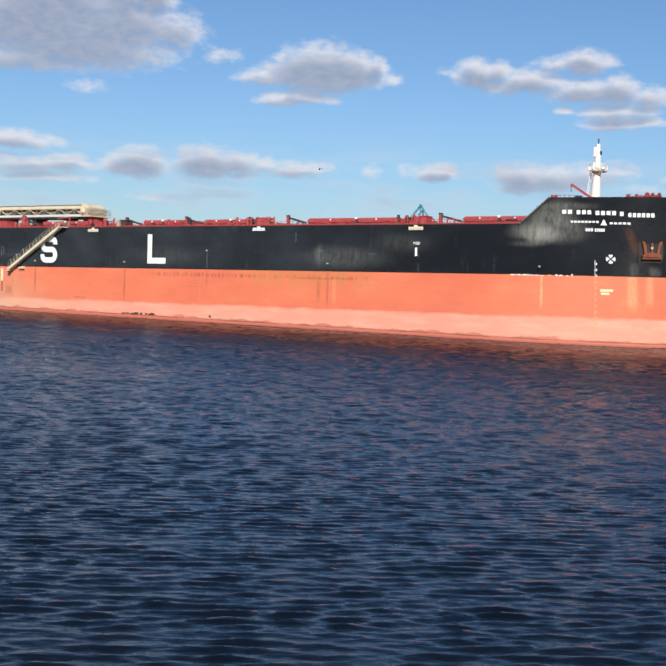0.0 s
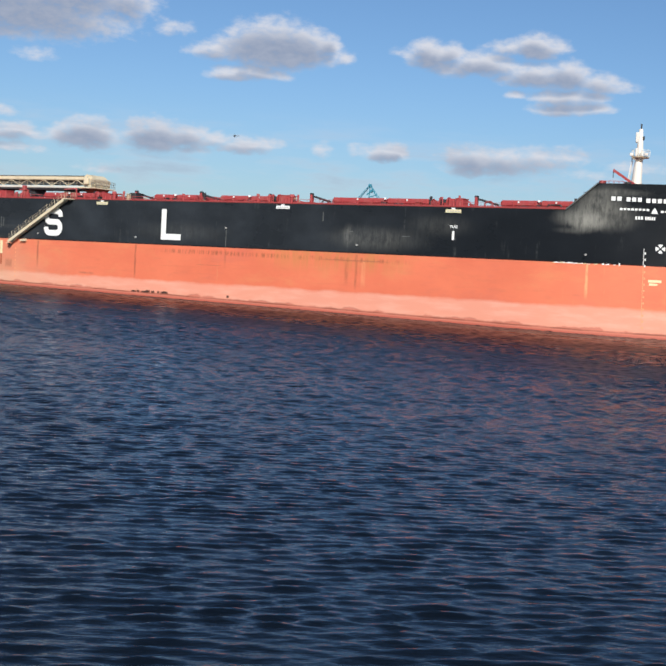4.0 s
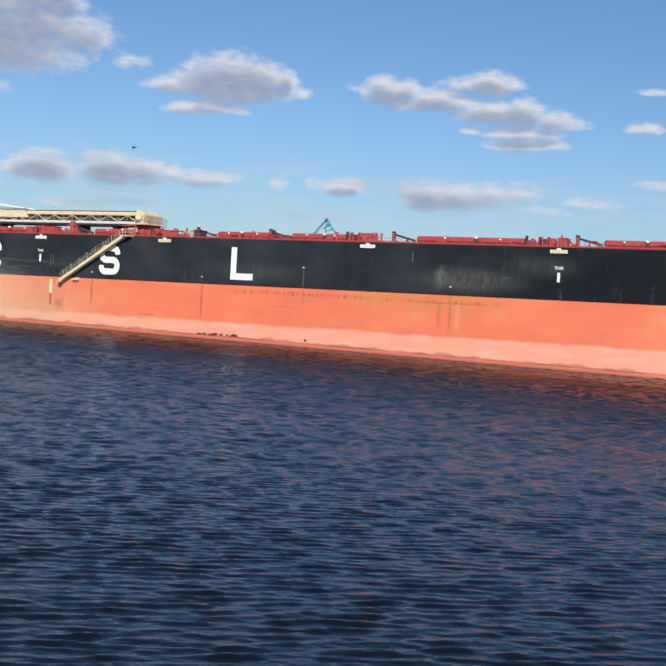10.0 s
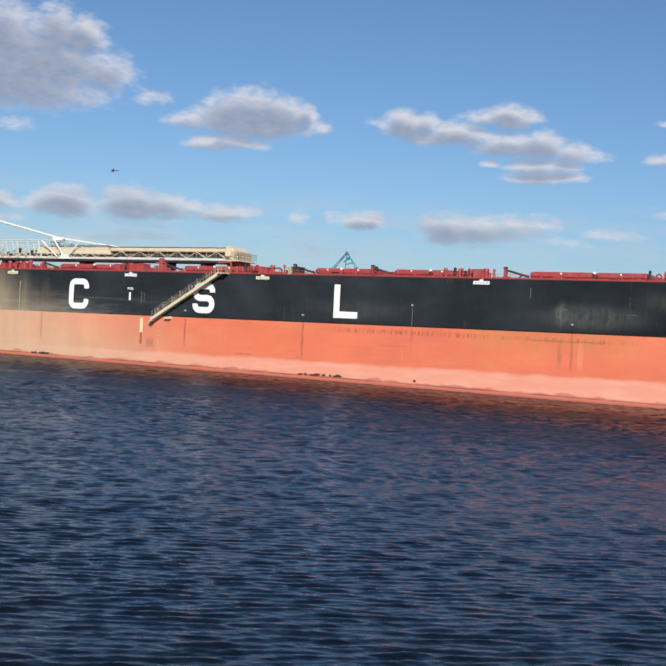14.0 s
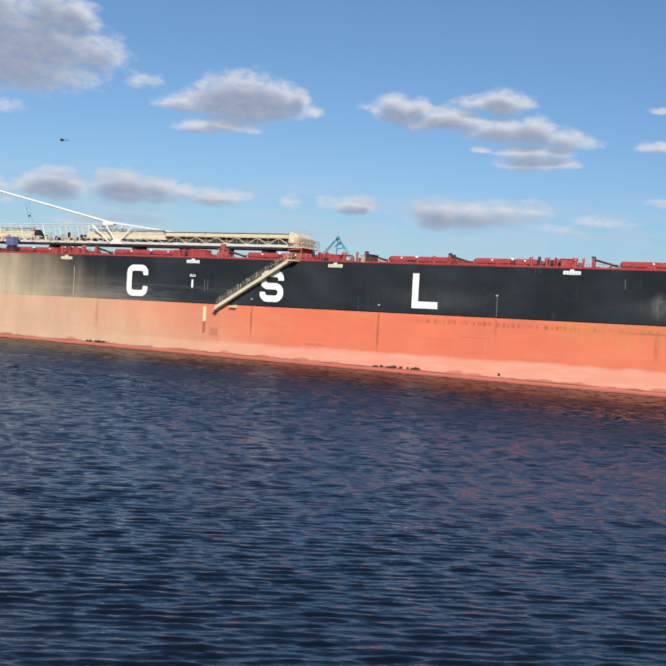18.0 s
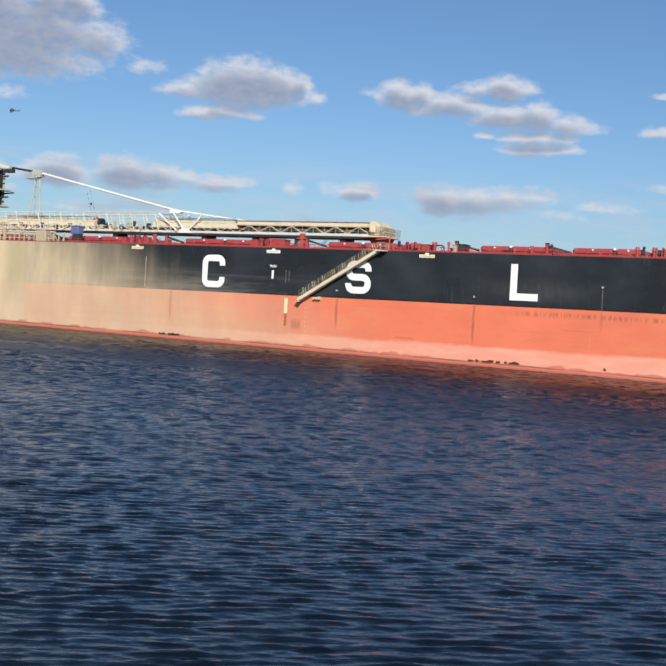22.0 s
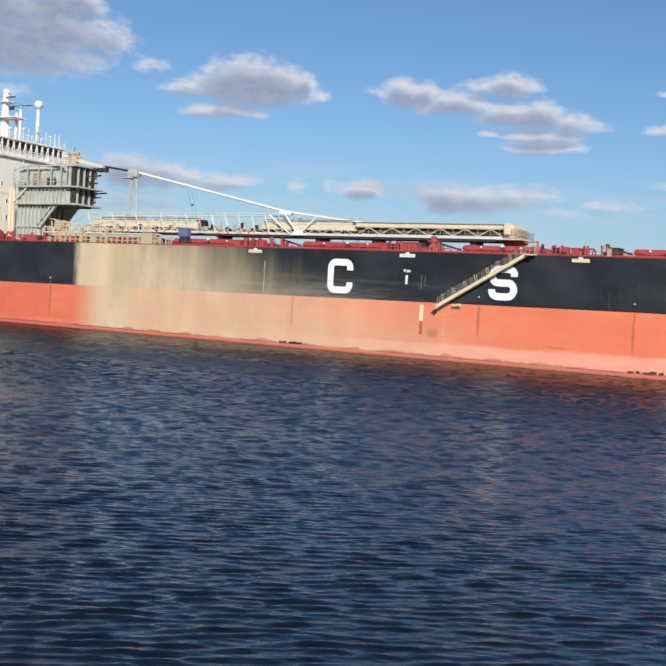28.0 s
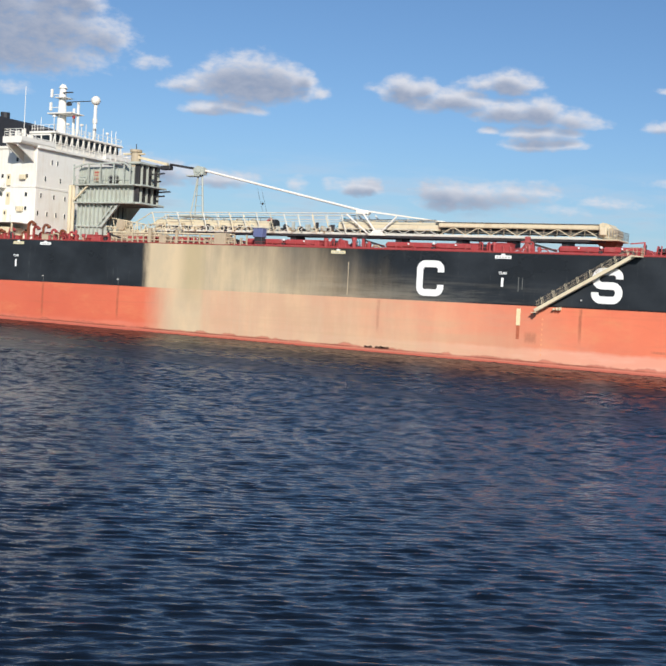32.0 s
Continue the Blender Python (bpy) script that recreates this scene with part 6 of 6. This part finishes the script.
for y in (-0.25, 0.25):
    part("ladder_side", beam(B(), (88.45, y, 15.4), (89.2, y, 21.6), 0.07, 0.07), WHITE, foremast)
for i in range(14):
    part("rung", beam(B(), (88.5 + 0.05 * i, -0.25, 15.8 + 0.4 * i), (88.5 + 0.05 * i, 0.25, 15.8 + 0.4 * i), 0.05, 0.05), WHITE, foremast)
crane_f = part("stores_crane", tube(B(), (91.2, -3.8, 15.38), (91.2, -3.8, 17.1), 0.3, 10), RED, ship, "small red stores crane")
part("jib", beam(B(), (91.2, -3.8, 17.0), (87.9, -3.8, 19.15), 0.28, 0.3), RED, crane_f)
part("hook_wire", tube(B(), (87.9, -3.8, 19.1), (87.9, -3.8, 18.2), 0.05, 5), DARK, crane_f)
for x, y, hh, m in ((89.9, -14.4, 1.2, CREAM), (92.6, -13.4, 1.15, DARK), (100.9, -8.5, 1.25, RED), (102.2, -8, 1.2, DARK)):
    v = part("vent", tube(B(), (x, y, 15.38), (x, y, 15.4 + hh), 0.28, 10), m, ship)
    part("cap", tube(B(), (x, y, 15.35 + hh), (x, y, 15.65 + hh), 0.42, 10), RED if m is CREAM else m, v)
windlass = part("windlass_housing", box(B(), 98.6, 99.7, -10.4, -8.8, 15.39, 16.7, 0.25), DECKRED, ship, "dark red windlass with rusty drums")
part("drum", tube(B(), (99.7, -9.6, 16.45), (101.3, -9.6, 16.45), 0.55, 12), RUST, windlass)
for x in (99.75, 100.5, 101.3):
    part("flange", tube(B(), (x - 0.06, -9.6, 16.45), (x + 0.06, -9.6, 16.45), 0.85, 14), DECKRED, windlass)
part("brake_wheel", tube(B(), (100.1, -10.5, 17.0), (100.1, -10.42, 17.0), 0.3, 12), DECKRED, windlass)
part("brake_stand", tube(B(), (100.1, -10.4, 15.39), (100.1, -10.4, 17.0), 0.09, 8), DECKRED, windlass)
part("chain_stopper", box(B(), 101.9, 102.7, -9.9, -9.0, 15.39, 16.3, 0.12), DECKRED, ship)
for x in (93.6, 95.2, 97.0):
    part("roller_fairlead", tube(B(), (x, -13.0, 15.39), (x, -13.0, 15.95), 0.24, 10), DARK, ship)
railing("fore_rail", [(90.2, -14.9, 16.45), (92.4, -14.3, 16.45)], 0.35, RED, 0.6, 1, 0.03)
part("rail_cap", beam(B(), (86.2, -SIDE + 0.05, 13.32), (89.9, -SIDE + 0.2, 16.48), 0.2, 0.14), CHALK, ship)

# ---- teal harbour crane far behind the ship ----
hcrane = tagged(new("harbour_crane"), "distant teal luffing harbour crane behind the ship", "crane")
hcrane.matrix_basis = pose(-319, 595, 0, 0, 0, 0)
part("portal", box(B(), -6, 6, -6, 6, 9, 11, 0.2), TEAL, hcrane)
for sx in (-5.5, 5.5):
    for sy in (-5.5, 5.5):
        part("leg", box(B(), sx - 0.6, sx + 0.6, sy - 0.6, sy + 0.6, -1, 9.2, 0.1), TEAL, hcrane)
part("cabin", box(B(), -5, 7, -3, 3, 11, 17, 0.3), TEAL, hcrane)
for y in (-1.6, 1.6):
    part("frame_leg", beam(B(), (-4.5, y, 17), (-14.5, y, 35.8), 0.6, 0.7), TEAL, hcrane)
    part("frame_leg", beam(B(), (-14.5, y, 35.8), (-0.2, y * 0.4, 51.6), 0.32, 0.36), TEAL, hcrane)
    part("frame_leg", beam(B(), (6.5, y, 17), (9.8, y, 39.8), 0.6, 0.7), TEAL, hcrane)
    part("frame_leg", beam(B(), (9.8, y, 39.8), (0.3, y * 0.4, 51.6), 0.32, 0.36), TEAL, hcrane)
part("mast", beam(B(), (-1.5, 0, 17), (0.0, 0, 51.0), 0.4, 0.4), TEAL, hcrane)
part("strut", beam(B(), (-1.6, 0, 46.6), (2.2, 0, 49.4), 0.8, 0.5), TEAL, hcrane)
part("strut", beam(B(), (-0.3, 0, 45.2), (4.4, 0, 46.4), 0.4, 0.5), TEAL, hcrane)
part("sheave", tube(B(), (0.9, -0.6, 48.6), (0.9, 0.6, 48.6), 0.9, 12), TEAL, hcrane)
part("head", prism(B(), [(-1.0, 51.3), (1.0, 51.3), (0.6, 52.5), (-0.3, 52.7)], -0.7, 0.7), TEAL, hcrane)

# ---- helicopter ----
heli = tagged(new("helicopter"), "small dark helicopter flying far off", "helicopter")
bm = B()
bmesh.ops.create_uvsphere(bm, u_segments=16, v_segments=10, radius=1, matrix=Matrix.Diagonal((2.6, 1.25, 1.45, 1)))
part("fuselage", bm, DARK, heli, "", True)
part("tail_boom", tube(B(), (1.6, 0, 0.4), (8.2, 0, 0.7), 0.55, 10, 0.2), DARK, heli)
part("tail_fin", prism(B(), [(7.6, 0.3), (8.5, 0.3), (9.2, 2.4), (8.5, 2.4)], -0.1, 0.1), DARK, heli)
part("engine", box(B(), -0.9, 1.9, -0.7, 0.7, 1.1, 1.9, 0.2), DARK, heli)
part("rotor_shaft", tube(B(), (0, 0, 1.7), (0, 0, 2.5), 0.15), DARK, heli)
for i in range(4):
    a = radians(25 + 90 * i)
    part("rotor_blade", beam(B(), (0.2 * math.cos(a), 0.2 * math.sin(a), 2.45), (5.6 * math.cos(a), 5.6 * math.sin(a), 2.35), 0.34, 0.06), DARK, heli)
for y in (-1.1, 1.1):
    part("skid", tube(B(), (-2.0, y, -2.0), (2.0, y, -2.0), 0.09, 6), DARK, heli)
    for x in (-1.0, 1.0):
        part("skid_strut", tube(B(), (x, y * 0.6, -1.1), (x, y, -2.0), 0.07, 6), DARK, heli)


# ---- what moves ----
def motions():
    walk(ship, [(t, pose(s - 144.85, 151.55, 0, 0, -0.771, 0)) for t, s in ((0, 0.0), (6, 18.73), (12, 37.89), (18, 56.61), (24, 75.41), (32, 100.77))])
    walk(river, [(t, pose(0.15 * t, -0.31 * t, 0)) for t in (0, 8, 16, 24, 32)])
    rows = []
    for t, az_, el_, d in ((0, -33.10, 5.42, 2700), (6, -35.70, 5.98, 2250), (9, -37.08, 6.42, 2050), (13, -39.04, 6.86, 1800), (19, -42.03, 7.49, 1500), (23, -44.55, 7.98, 1330), (32, -51.5, 9.2, 1050)):
        a, e = radians(az_), radians(el_)
        rows.append((t, pose(d * math.sin(a) * math.cos(e), d * math.cos(a) * math.cos(e), 6.3 + d * math.sin(e), 0, 6, 20)))
    walk(heli, rows)


motions()
